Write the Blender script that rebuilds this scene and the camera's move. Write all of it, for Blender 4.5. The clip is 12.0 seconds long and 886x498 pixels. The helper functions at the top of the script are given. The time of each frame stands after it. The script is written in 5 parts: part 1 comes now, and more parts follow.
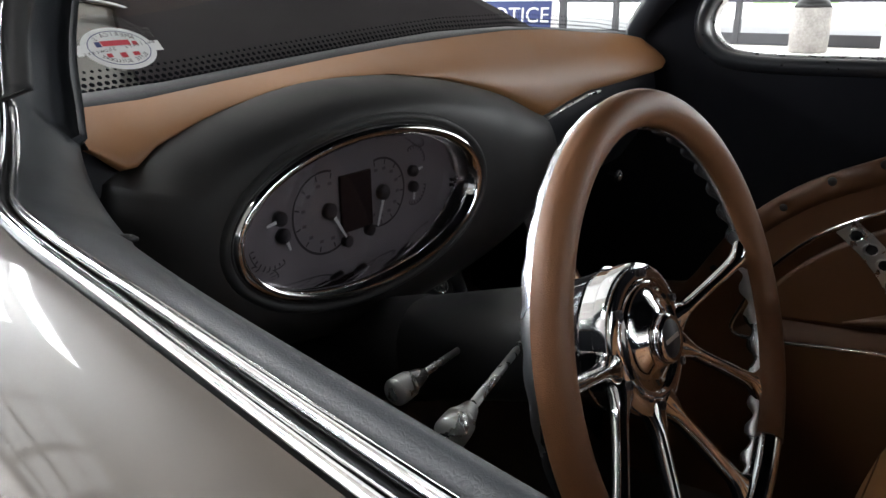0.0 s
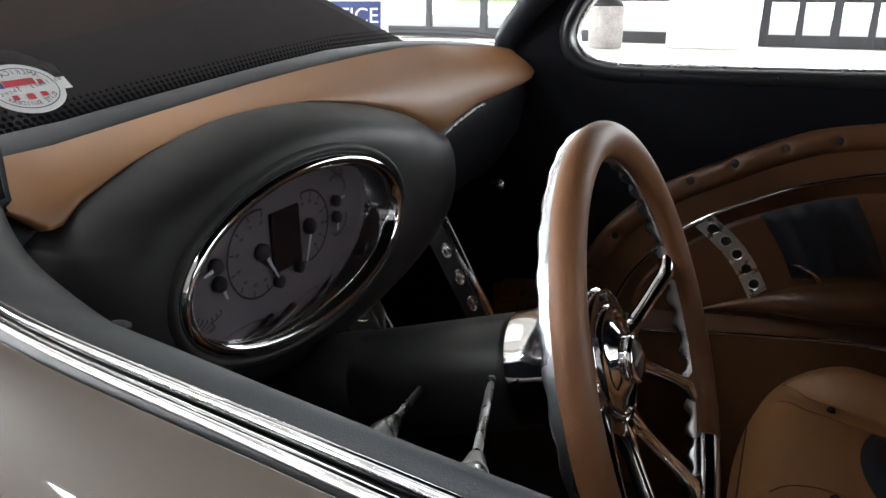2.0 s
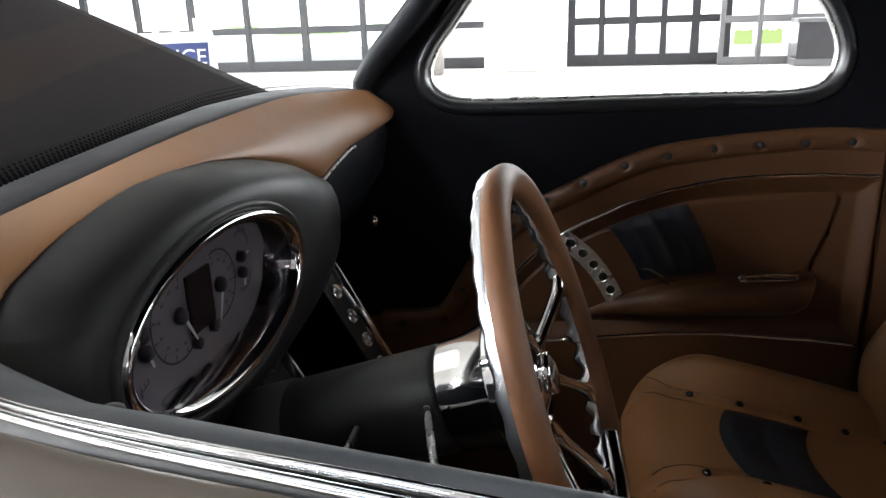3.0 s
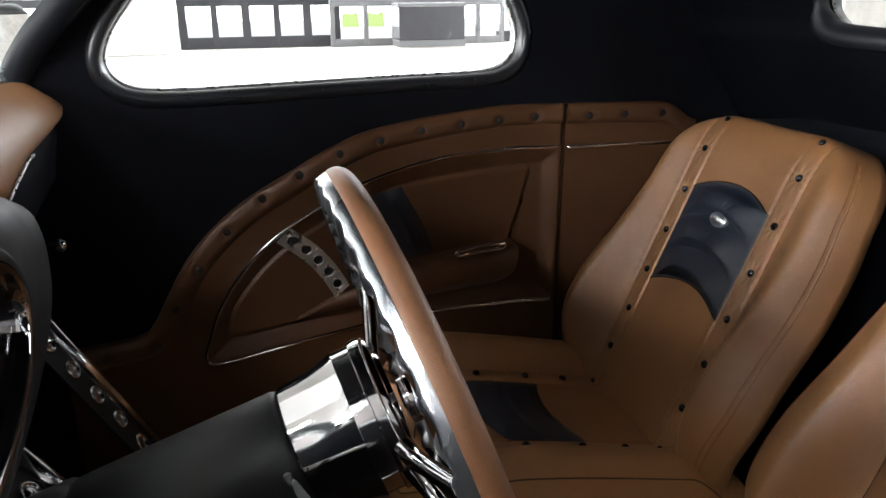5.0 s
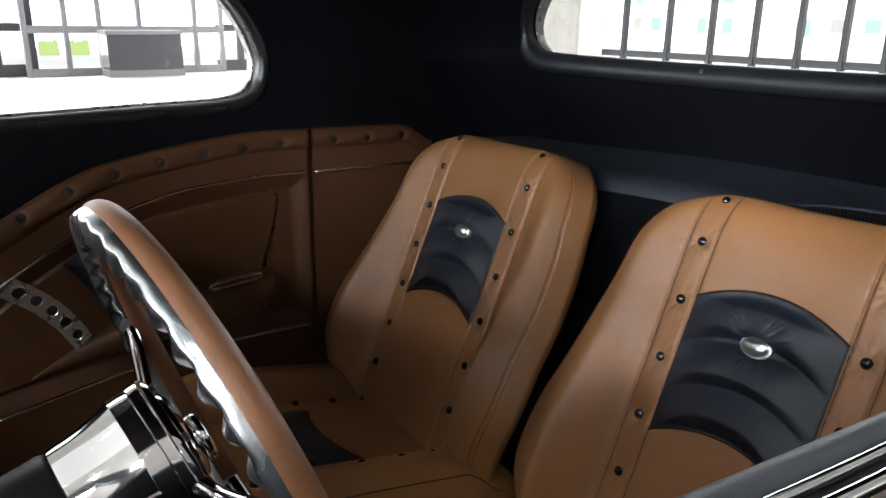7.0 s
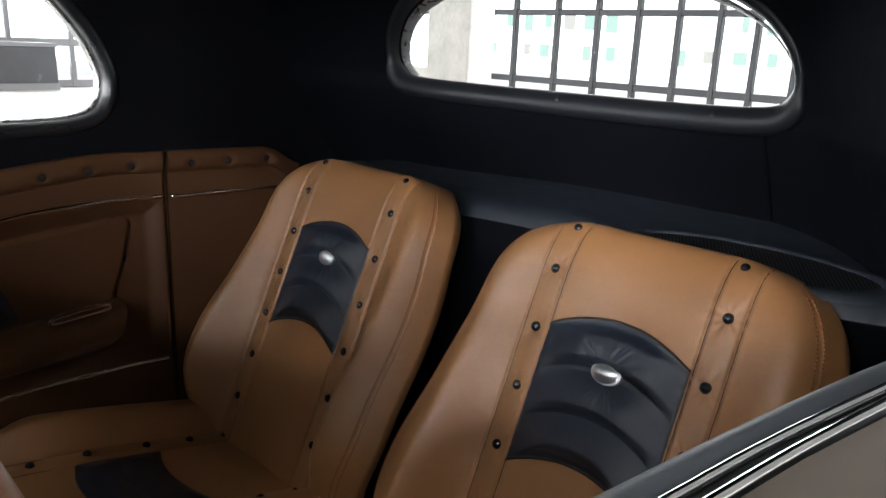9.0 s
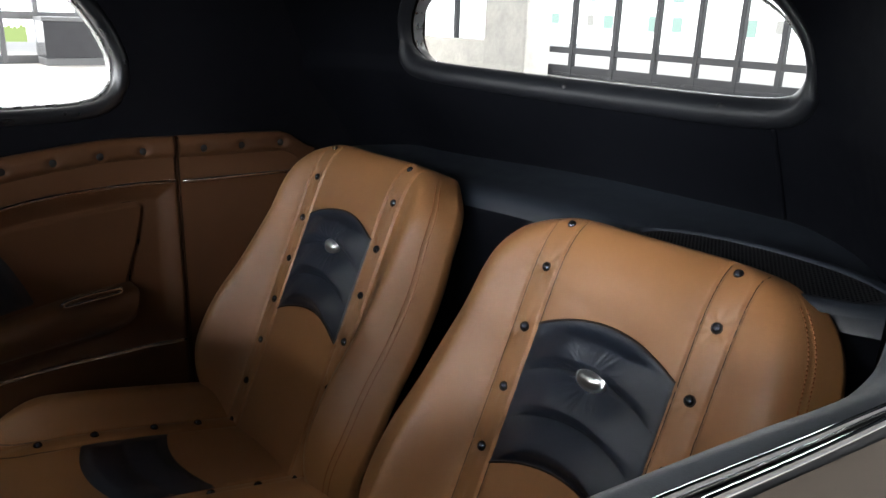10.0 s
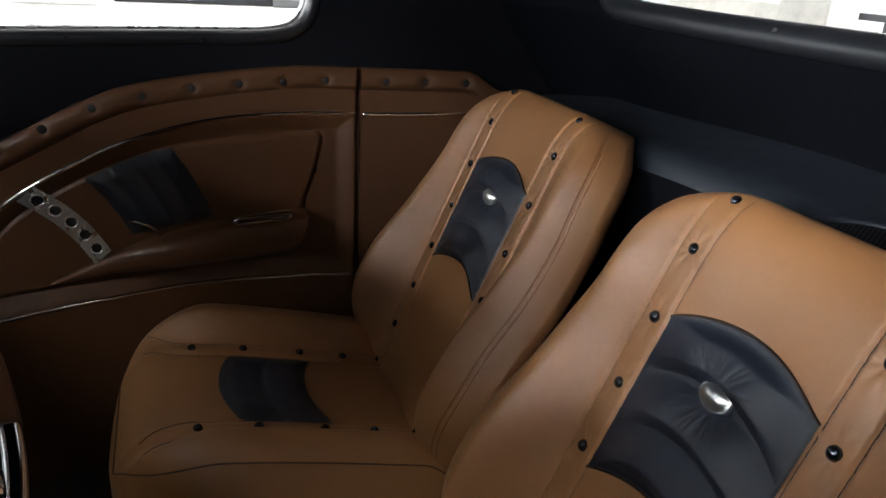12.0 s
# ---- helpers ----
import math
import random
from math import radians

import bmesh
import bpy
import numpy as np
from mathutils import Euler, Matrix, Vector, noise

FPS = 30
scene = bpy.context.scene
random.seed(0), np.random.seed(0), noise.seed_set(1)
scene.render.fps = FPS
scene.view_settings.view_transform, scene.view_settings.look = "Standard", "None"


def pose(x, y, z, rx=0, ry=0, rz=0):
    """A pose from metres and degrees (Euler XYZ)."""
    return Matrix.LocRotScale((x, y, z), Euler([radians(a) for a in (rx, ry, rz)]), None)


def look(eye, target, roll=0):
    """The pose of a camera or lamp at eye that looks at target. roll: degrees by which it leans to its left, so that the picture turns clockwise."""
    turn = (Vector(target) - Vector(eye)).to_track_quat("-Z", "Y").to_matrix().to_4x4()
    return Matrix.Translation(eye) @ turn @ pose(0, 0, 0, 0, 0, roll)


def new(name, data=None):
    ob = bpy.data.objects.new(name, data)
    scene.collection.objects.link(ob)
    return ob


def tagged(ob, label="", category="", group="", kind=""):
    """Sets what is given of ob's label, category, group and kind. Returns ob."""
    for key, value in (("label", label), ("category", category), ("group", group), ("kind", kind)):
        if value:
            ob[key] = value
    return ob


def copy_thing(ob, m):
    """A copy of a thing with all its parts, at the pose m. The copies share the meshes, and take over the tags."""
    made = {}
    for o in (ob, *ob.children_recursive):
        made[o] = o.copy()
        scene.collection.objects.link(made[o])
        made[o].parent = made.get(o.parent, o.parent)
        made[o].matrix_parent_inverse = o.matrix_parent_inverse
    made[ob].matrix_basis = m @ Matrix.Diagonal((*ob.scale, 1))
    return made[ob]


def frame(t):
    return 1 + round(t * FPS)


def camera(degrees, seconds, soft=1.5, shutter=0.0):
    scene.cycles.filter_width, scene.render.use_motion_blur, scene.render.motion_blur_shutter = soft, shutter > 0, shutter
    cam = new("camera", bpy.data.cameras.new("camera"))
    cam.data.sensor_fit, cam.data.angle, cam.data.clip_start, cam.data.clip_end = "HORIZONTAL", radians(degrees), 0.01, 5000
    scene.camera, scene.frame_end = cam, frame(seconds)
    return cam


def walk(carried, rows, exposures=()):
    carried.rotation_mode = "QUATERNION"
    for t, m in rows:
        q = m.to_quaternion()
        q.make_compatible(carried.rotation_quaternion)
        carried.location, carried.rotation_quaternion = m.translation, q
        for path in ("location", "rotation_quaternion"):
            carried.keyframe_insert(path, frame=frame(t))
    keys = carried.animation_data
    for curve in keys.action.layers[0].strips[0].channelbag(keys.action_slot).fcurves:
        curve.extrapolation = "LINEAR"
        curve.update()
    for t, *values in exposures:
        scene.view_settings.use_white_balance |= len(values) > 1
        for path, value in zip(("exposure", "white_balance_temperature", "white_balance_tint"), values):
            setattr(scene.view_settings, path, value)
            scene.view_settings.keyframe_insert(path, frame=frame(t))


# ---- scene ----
cam = camera(61.71, 12.0)
PATH = [
    (0, (-0.7912, -0.0051, 1.2195), (0.5259, 1.0685, 0.6257), -0.79),
    (0.5, (-0.7963, 0.0191, 1.2267), (0.5551, 1.0433, 0.6224), 0.28),
    (1, (-0.8082, 0.0546, 1.2338), (0.5945, 1.0111, 0.6360), -0.27),
    (1.5, (-0.8174, 0.0943, 1.2371), (0.6424, 0.9507, 0.6243), -0.14),
    (2, (-0.8278, 0.1032, 1.2478), (0.7072, 0.8217, 0.6415), -0.09),
    (2.5, (-0.8721, 0.1249, 1.2686), (0.7600, 0.6496, 0.7201), -0.81),
    (2.7, (-0.8916, 0.1365, 1.2717), (0.7606, 0.6002, 0.7285), -1.25),
    (4.3, (-0.8116, 0.2783, 1.2885), (0.8688, 0.0602, 0.6815), -1.29),
    (4.5, (-0.8005, 0.3063, 1.2784), (0.8660, -0.0087, 0.6754), -0.38),
    (5, (-0.7822, 0.3171, 1.2727), (0.8419, -0.1722, 0.6703), -0.27),
    (5.5, (-0.7762, 0.3198, 1.2724), (0.8007, -0.3116, 0.6769), 0.51),
    (6, (-0.7926, 0.3106, 1.2834), (0.7483, -0.4101, 0.6951), 1.09),
    (6.5, (-0.7906, 0.3351, 1.2865), (0.7125, -0.4872, 0.7349), 0.23),
    (7, (-0.7822, 0.3508, 1.2696), (0.5801, -0.6960, 0.7323), 0.84),
    (7.5, (-0.7844, 0.3546, 1.2714), (0.4898, -0.8168, 0.7775), 0.90),
    (7.7, (-0.7815, 0.3514, 1.2694), (0.4553, -0.8639, 0.7863), 1.26),
    (9.3, (-0.8036, 0.2537, 1.2772), (0.4070, -0.9879, 0.7944), 2.62),
    (9.5, (-0.8097, 0.2337, 1.2827), (0.4260, -0.9817, 0.7970), 2.85),
    (10, (-0.8358, 0.1788, 1.2981), (0.4569, -0.9470, 0.7488), 2.15),
    (10.5, (-0.8695, 0.1297, 1.3069), (0.5208, -0.8592, 0.7331), 2.78),
    (11, (-0.8861, 0.0843, 1.3023), (0.5601, -0.7956, 0.6903), 3.23),
    (11.5, (-0.8575, 0.0127, 1.2786), (0.6402, -0.7539, 0.6391), 3.84),
    (12, (-0.8244, -0.0325, 1.2563), (0.7408, -0.6244, 0.5930), 3.34),
]
walk(cam, [(t, look(eye, target, roll)) for t, eye, target, roll in PATH],
     exposures=[(0, 0.1), (2.5, 0.22), (4.5, 0.34), (7, 0.12), (9.5, 0.04), (12, 0.12)])


# ---- world and light ----
world = bpy.data.worlds.new("world")
scene.world = world
world.use_nodes = True
wn = world.node_tree
sky = wn.nodes.new("ShaderNodeTexSky")
sky.sky_type, sky.sun_disc = "NISHITA", False
sky.sun_elevation, sky.sun_rotation = radians(50), radians(60)
wn.nodes["Background"].inputs[1].default_value = 0.1
wn.links.new(sky.outputs[0], wn.nodes["Background"].inputs[0])
sun = new("sun", bpy.data.lights.new("sun", "SUN"))
sun.data.energy, sun.data.angle, sun.data.color = 3.0, radians(0.5), (1.0, 0.95, 0.88)
sun.matrix_world = look((30, 17, 42), (0, 0, 0))


def area_light(name, eye, target, w, h, watts, tint=(0.93, 0.97, 1.0)):
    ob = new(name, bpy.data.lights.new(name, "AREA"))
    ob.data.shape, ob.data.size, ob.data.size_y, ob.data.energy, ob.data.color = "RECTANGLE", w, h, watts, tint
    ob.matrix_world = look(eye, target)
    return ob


area_light("daylight_east", (16.2, 2, 2.6), (0, 2, 1.2), 22, 4.4, 1100)
area_light("daylight_south", (6, -12.7, 2.6), (6, 0, 2.6), 20, 4.2, 2400)
# added fills on the unseen north side, placed to light the seats
area_light("fill_north", (-2.0, 15.7, 3.8), (-2.0, 0, 3.8), 4.0, 2.2, 3000)
area_light("fill_northeast", (11.0, 15.4, 2.6), (0, 0, 1.2), 8.0, 4.0, 1100)
# added fill in front of the windowless west wall
area_light("fill_northwest", (-8.9, 8.5, 2.5), (0, 8.5, 2.5), 2.4, 3.6, 900)
# added fills below the closed ceiling, fitted to the cabin's brightness
area_light("fill_ceiling_west", (-3.6, 2.8, 5.12), (-3.6, 2.8, 0), 0.9, 1.1, 130)
area_light("fill_ceiling_northwest", (-6.1, 8.7, 5.12), (-6.1, 8.7, 0), 1.2, 1.6, 950)
area_light("fill_ceiling_north", (0.25, 12.0, 5.12), (0.25, 12.0, 0), 7.5, 1.6, 1900)
area_light("fill_ceiling_middle", (1.5, 3.0, 5.12), (1.5, 3.0, 0), 5.0, 6.0, 40)
scene.view_settings.exposure = 0.0


# ---- materials ----
def mat(name, color, rough=0.5, metal=0.0, var=0.12, scale=30.0, bump=0.0, bscale=400.0, coat=0.0, rvar=0.1, spec=0.5, kind="noise", dist=0.001, fine=0.0):
    m = bpy.data.materials.new(name)
    m.use_nodes = True
    nt = m.node_tree
    p = nt.nodes["Principled BSDF"]
    p.inputs["Roughness"].default_value = rough
    p.inputs["Metallic"].default_value = metal
    p.inputs["Coat Weight"].default_value = coat
    p.inputs["Coat Roughness"].default_value = 0.04
    p.inputs["Specular IOR Level"].default_value = spec
    tc = nt.nodes.new("ShaderNodeTexCoord")
    n1 = nt.nodes.new("ShaderNodeTexNoise")
    n1.inputs["Scale"].default_value, n1.inputs["Detail"].default_value = scale, 5
    n2 = nt.nodes.new("ShaderNodeTexNoise")
    n2.inputs["Scale"].default_value, n2.inputs["Detail"].default_value = scale * 0.17, 3
    nt.links.new(tc.outputs["Object"], n1.inputs["Vector"])
    nt.links.new(tc.outputs["Object"], n2.inputs["Vector"])
    add = nt.nodes.new("ShaderNodeMath")
    add.operation = "ADD"
    nt.links.new(n1.outputs[0], add.inputs[0])
    nt.links.new(n2.outputs[0], add.inputs[1])
    ramp = nt.nodes.new("ShaderNodeMapRange")
    ramp.inputs[1].default_value, ramp.inputs[2].default_value = 0.6, 1.4
    ramp.inputs[3].default_value, ramp.inputs[4].default_value = 1 - var, 1 + var
    nt.links.new(add.outputs[0], ramp.inputs[0])
    mul = nt.nodes.new("ShaderNodeVectorMath")
    mul.operation = "SCALE"
    mul.inputs[0].default_value = color
    nt.links.new(ramp.outputs[0], mul.inputs["Scale"])
    nt.links.new(mul.outputs[0], p.inputs["Base Color"])
    if rvar:
        rr = nt.nodes.new("ShaderNodeMapRange")
        rr.inputs[1].default_value, rr.inputs[2].default_value = 0.3, 0.7
        rr.inputs[3].default_value, rr.inputs[4].default_value = rough * (1 - rvar), min(1, rough * (1 + rvar))
        nt.links.new(n1.outputs[0], rr.inputs[0])
        nt.links.new(rr.outputs[0], p.inputs["Roughness"])
    if bump:
        if kind == "leather":
            b = nt.nodes.new("ShaderNodeTexVoronoi")
            b.feature = "DISTANCE_TO_EDGE"
            warp = nt.nodes.new("ShaderNodeTexNoise")
            warp.inputs["Scale"].default_value = bscale * 0.5
            mixv = nt.nodes.new("ShaderNodeVectorMath")
            mixv.operation = "MULTIPLY_ADD"
            mixv.inputs[1].default_value = (1.2 / bscale,) * 3
            nt.links.new(tc.outputs["Object"], warp.inputs["Vector"])
            nt.links.new(warp.outputs["Color"], mixv.inputs[0])
            nt.links.new(tc.outputs["Object"], mixv.inputs[2])
            nt.links.new(mixv.outputs[0], b.inputs["Vector"])
        else:
            b = nt.nodes.new("ShaderNodeTexNoise")
            b.inputs["Detail"].default_value = 4
            nt.links.new(tc.outputs["Object"], b.inputs["Vector"])
        b.inputs["Scale"].default_value = bscale
        bp = nt.nodes.new("ShaderNodeBump")
        bp.inputs["Strength"].default_value, bp.inputs["Distance"].default_value = bump, dist
        nt.links.new(b.outputs[0], bp.inputs["Height"])
        nt.links.new(bp.outputs[0], p.inputs["Normal"])
    return m


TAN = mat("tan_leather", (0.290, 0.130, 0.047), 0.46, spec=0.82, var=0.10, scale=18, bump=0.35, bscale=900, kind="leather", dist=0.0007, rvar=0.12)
# side panels: the tan taken darker for the weak light reaching that side
TAN_DOOR = mat("tan_vinyl_shaded", (0.099, 0.042, 0.0175), 0.48, var=0.10, scale=14, bump=0.3, bscale=900, kind="leather", dist=0.0004, rvar=0.12)
WRAP = mat("wheel_leather", (0.166, 0.073, 0.034), 0.46, spec=0.35, var=0.14, scale=40, bump=0.5, bscale=700, kind="leather", dist=0.0005)
BLACK = mat("black_leather", (0.010, 0.015, 0.027), 0.42, spec=0.72, var=0.15, scale=25, bump=0.6, bscale=700, kind="leather", dist=0.0009)
VINYL = mat("black_vinyl", (0.015, 0.016, 0.021), 0.5, spec=0.25, var=0.15, scale=20, bump=0.3, bscale=1000, kind="leather", dist=0.0004)
CHARCOAL = mat("charcoal_vinyl", (0.0165, 0.0157, 0.0162), 0.5, spec=0.3, var=0.12, scale=16, bump=0.12, bscale=1200, dist=0.0004)
SUEDE = mat("black_headliner", (0.0032, 0.0036, 0.0055), 0.85, spec=0.05, var=0.2, scale=40, bump=0.3, bscale=1500, dist=0.0004)
SIDE = mat("black_side_cloth", (0.0050, 0.0052, 0.0078), 0.75, var=0.15, scale=30, spec=0.12, bump=0.3, bscale=1000, dist=0.0004)
LEDGE = mat("ledge_vinyl", (0.033, 0.037, 0.043), 0.5, var=0.15, scale=30, spec=0.42, bump=0.35, bscale=700, kind="leather", dist=0.0005)
MOULD = mat("black_moulding", (0.010, 0.011, 0.014), 0.42, var=0.15, scale=30, spec=0.4, bump=0.2, bscale=900, kind="leather", dist=0.0004)
GLOSSMOULD = mat("glossy_black_moulding", (0.016, 0.017, 0.020), 0.30, var=0.12, scale=30, spec=0.8, bump=0.12, bscale=900, kind="leather", dist=0.0003)
SHELF = mat("blue_black_vinyl", (0.013, 0.0168, 0.024), 0.5, var=0.12, scale=24, bump=0.25, bscale=900, kind="leather", dist=0.0004)
CARPET = mat("dark_carpet", (0.050, 0.036, 0.030), 0.95, var=0.4, scale=120, bump=0.8, bscale=900, dist=0.002)
CHROME = mat("chrome", (0.88, 0.88, 0.89), 0.08, 1.0, var=0.02, scale=8, rvar=0)
BADGE = mat("polished_badge", (0.90, 0.93, 0.95), 0.30, 1.0, var=0.02, scale=8)
STEEL = mat("brushed_steel", (0.62, 0.62, 0.62), 0.30, 0.85, var=0.06, scale=60, rvar=0.3)
ALU = mat("polished_aluminium", (0.70, 0.71, 0.73), 0.20, 1.0, var=0.02, scale=10, rvar=0)
COLBLACK = mat("satin_black", (0.016, 0.016, 0.017), 0.42, var=0.08, scale=20, spec=0.4)
RIMMETAL = mat("polished_rim_metal", (0.78, 0.80, 0.84), 0.27, 1.0, var=0.03, scale=10)
RUBBER = mat("black_rubber", (0.012, 0.012, 0.013), 0.55, var=0.2, scale=60)
PAINT = mat("bronze_paint", (0.060, 0.049, 0.040), 0.5, 0.0, spec=0.05, var=0.02, scale=40, coat=0.34, rvar=0)
# paler than the bronze, a bright reflection put into the colour
PALE_REFLECT = mat("pale_reflection_paint", (0.24, 0.23, 0.215), 0.25, 0.5, var=0.04, scale=6, coat=0.3)
DIAL = mat("pale_gauge_face", (0.22, 0.20, 0.215), 0.5, var=0.05, scale=30)
INK = mat("dark_print", (0.03, 0.025, 0.03), 0.5, var=0.1, scale=60)
FIGURE = mat("grey_print", (0.10, 0.09, 0.10), 0.5, var=0.1, scale=60)
SCREEN = mat("dark_screen", (0.030, 0.020, 0.020), 0.25, var=0.05, scale=30)
PIPING = mat("dark_brown_piping", (0.075, 0.030, 0.012), 0.6, var=0.15, scale=120)
STITCH = mat("brown_thread", (0.25, 0.08, 0.025), 0.7, var=0.15, scale=200)
SEAMDARK = mat("seam_shadow_thread", (0.022, 0.010, 0.005), 0.8, var=0.2, scale=200)
MULLION = mat("dark_bronze_aluminium", (0.045, 0.045, 0.05), 0.45, 0.3, var=0.1, scale=5)
CONCRETE = mat("speckled_concrete", (0.42, 0.40, 0.37), 0.85, var=0.22, scale=14, bump=0.4, bscale=60, dist=0.01)
TERRAZZO = mat("pale_terrazzo", (0.66, 0.63, 0.60), 0.5, var=0.10, scale=8, rvar=0.3)
PLASTER = mat("pale_plaster", (0.72, 0.72, 0.70), 0.8, var=0.05, scale=3)
DARKCEIL = mat("dark_ceiling_panel", (0.20, 0.19, 0.18), 0.8, var=0.2, scale=2)
GREYWALL = mat("dark_grey_plaster", (0.20, 0.20, 0.20), 0.7, var=0.1, scale=3)
GRANITE = mat("grey_granite", (0.33, 0.31, 0.29), 0.45, var=0.35, scale=22)
DESK = mat("dark_counter_panel", (0.05, 0.05, 0.055), 0.25, var=0.2, scale=4)
STONE_OUT = mat("pale_paving", (0.62, 0.61, 0.60), 0.8, var=0.1, scale=2)
WHITE = mat("white_board", (0.8, 0.8, 0.8), 0.5, var=0.03, scale=5)
NAVY = mat("navy_print", (0.03, 0.045, 0.16), 0.5, var=0.05, scale=20)
RED = mat("red_print", (0.55, 0.04, 0.06), 0.5, var=0.05, scale=20)
# hood paint darkened to plum for the shade and dark reflections on it
HOOD_SHADED = mat("shaded_hood_paint", (0.014, 0.0102, 0.0122), 0.55, 0.0, var=0.25, scale=3, spec=0.1)


def glass(name, tint=(1, 1, 1), rough=0.0):
    m = bpy.data.materials.new(name)
    m.use_nodes = True
    nt = m.node_tree
    nt.nodes.remove(nt.nodes["Principled BSDF"])
    tr = nt.nodes.new("ShaderNodeBsdfTransparent")
    tr.inputs[0].default_value = (*tint, 1)
    gl = nt.nodes.new("ShaderNodeBsdfGlossy")
    gl.inputs["Roughness"].default_value = 0.02
    mx = nt.nodes.new("ShaderNodeMixShader")
    mx.inputs[0].default_value = 0.05
    nt.links.new(tr.outputs[0], mx.inputs[1])
    nt.links.new(gl.outputs[0], mx.inputs[2])
    nt.links.new(mx.outputs[0], nt.nodes["Material Output"].inputs[0])
    return m


GLASS = glass("clear_glass", (0.96, 0.98, 0.97))
LENS = glass("gauge_lens", (0.62, 0.60, 0.62))


def glow(name, color, strength):
    m = bpy.data.materials.new(name)
    m.use_nodes = True
    nt = m.node_tree
    nt.nodes.remove(nt.nodes["Principled BSDF"])
    em = nt.nodes.new("ShaderNodeEmission")
    em.inputs[0].default_value, em.inputs[1].default_value = (*color, 1), strength
    nt.links.new(em.outputs[0], nt.nodes["Material Output"].inputs[0])
    return m


# far materials glow in place of sunlight; only the lamp is a source
BRIGHT = glow("outdoors_glow", (0.95, 0.98, 1.0), 3.2)
PALEHEDGE = glow("far_pale_hedge_glow", (0.66, 0.86, 0.52), 1.25)
TEAL = glow("far_teal_window_glow", (0.66, 0.93, 0.86), 1.1)
PALEGLOW = glow("far_pale_wall_glow", (0.90, 0.90, 0.87), 1.0)
HEDGE = glow("far_hedge_green_glow", (0.50, 0.66, 0.26), 1.2)
LAMP = glow("ceiling_lamp_glow", (1.0, 0.96, 0.9), 45.0)


# ---- builders ----
def link(name, me, material, parent=None, label="", smooth=True):
    ob = new(name, me)
    if material is not None and not me.materials:
        me.materials.append(material)
    if smooth:
        for f in me.polygons:
            f.use_smooth = True
    if parent is not None:
        ob.parent = parent
    if label:
        ob["label"] = label
    return ob


def part(name, bm, material, parent=None, label="", smooth=True):
    me = bpy.data.meshes.new(name)
    bmesh.ops.recalc_face_normals(bm, faces=bm.faces)
    bm.to_mesh(me)
    bm.free()
    return link(name, me, material, parent, label, smooth)


def raw(name, verts, faces, material, parent=None, label="", smooth=True):
    me = bpy.data.meshes.new(name)
    me.from_pydata([tuple(v) for v in verts], [], faces)
    me.update()
    return link(name, me, material, parent, label, smooth)


def thing(name, at, label, category, group="", kind=""):
    ob = new(name)
    ob.location = at
    ob.empty_display_size = 0.05
    return tagged(ob, label, category, group, kind)


def box(bm, lo, hi, bevel=0.0, seg=2, m=None):
    lo, hi = Vector(lo), Vector(hi)
    r = bmesh.ops.create_cube(bm, size=1.0)
    bmesh.ops.transform(bm, matrix=Matrix.Translation((lo + hi) / 2) @ Matrix.Diagonal((*(hi - lo), 1)), verts=r["verts"])
    if bevel:
        es = list({e for v in r["verts"] for e in v.link_edges})
        g = bmesh.ops.bevel(bm, geom=es, offset=bevel, segments=seg, affect="EDGES", profile=0.5)
        vs = list({v for f in g["faces"] for v in f.verts} | {v for v in r["verts"] if v.is_valid})
    else:
        vs = r["verts"]
    if m is not None:
        bmesh.ops.transform(bm, matrix=m, verts=[v for v in vs if v.is_valid])
    return vs


def cyl(bm, a, b, r0, r1=None, seg=24, caps=True):
    a, b = Vector(a), Vector(b)
    r1 = r0 if r1 is None else r1
    q = (b - a).to_track_quat("Z", "Y").to_matrix().to_4x4()
    return bmesh.ops.create_cone(bm, cap_ends=caps, segments=seg, radius1=r0, radius2=r1, depth=(b - a).length, matrix=Matrix.Translation((a + b) / 2) @ q)["verts"]


def lathe(bm, prof, m, seg=48, caps=True):
    """prof: (radius, height) along local z, placed by m."""
    rings = []
    for r, h in prof:
        rings.append([bm.verts.new(m @ Vector((r * math.cos(2 * math.pi * i / seg), r * math.sin(2 * math.pi * i / seg), h))) for i in range(seg)])
    for a, b in zip(rings, rings[1:]):
        for i in range(seg):
            bm.faces.new((a[i], a[(i + 1) % seg], b[(i + 1) % seg], b[i]))
    if caps and prof[0][0] > 1e-6:
        bm.faces.new(rings[0][::-1])
    if caps and prof[-1][0] > 1e-6:
        bm.faces.new(rings[-1])


def grid(rows, loop_u=False, loop_v=False):
    """A quad sheet from rows of points."""
    n, k = len(rows), len(rows[0])
    verts = [p for r in rows for p in r]
    faces = []
    for i in range(n if loop_v else n - 1):
        for j in range(k if loop_u else k - 1):
            i2, j2 = (i + 1) % n, (j + 1) % k
            faces.append((i * k + j, i * k + j2, i2 * k + j2, i2 * k + j))
    return verts, faces


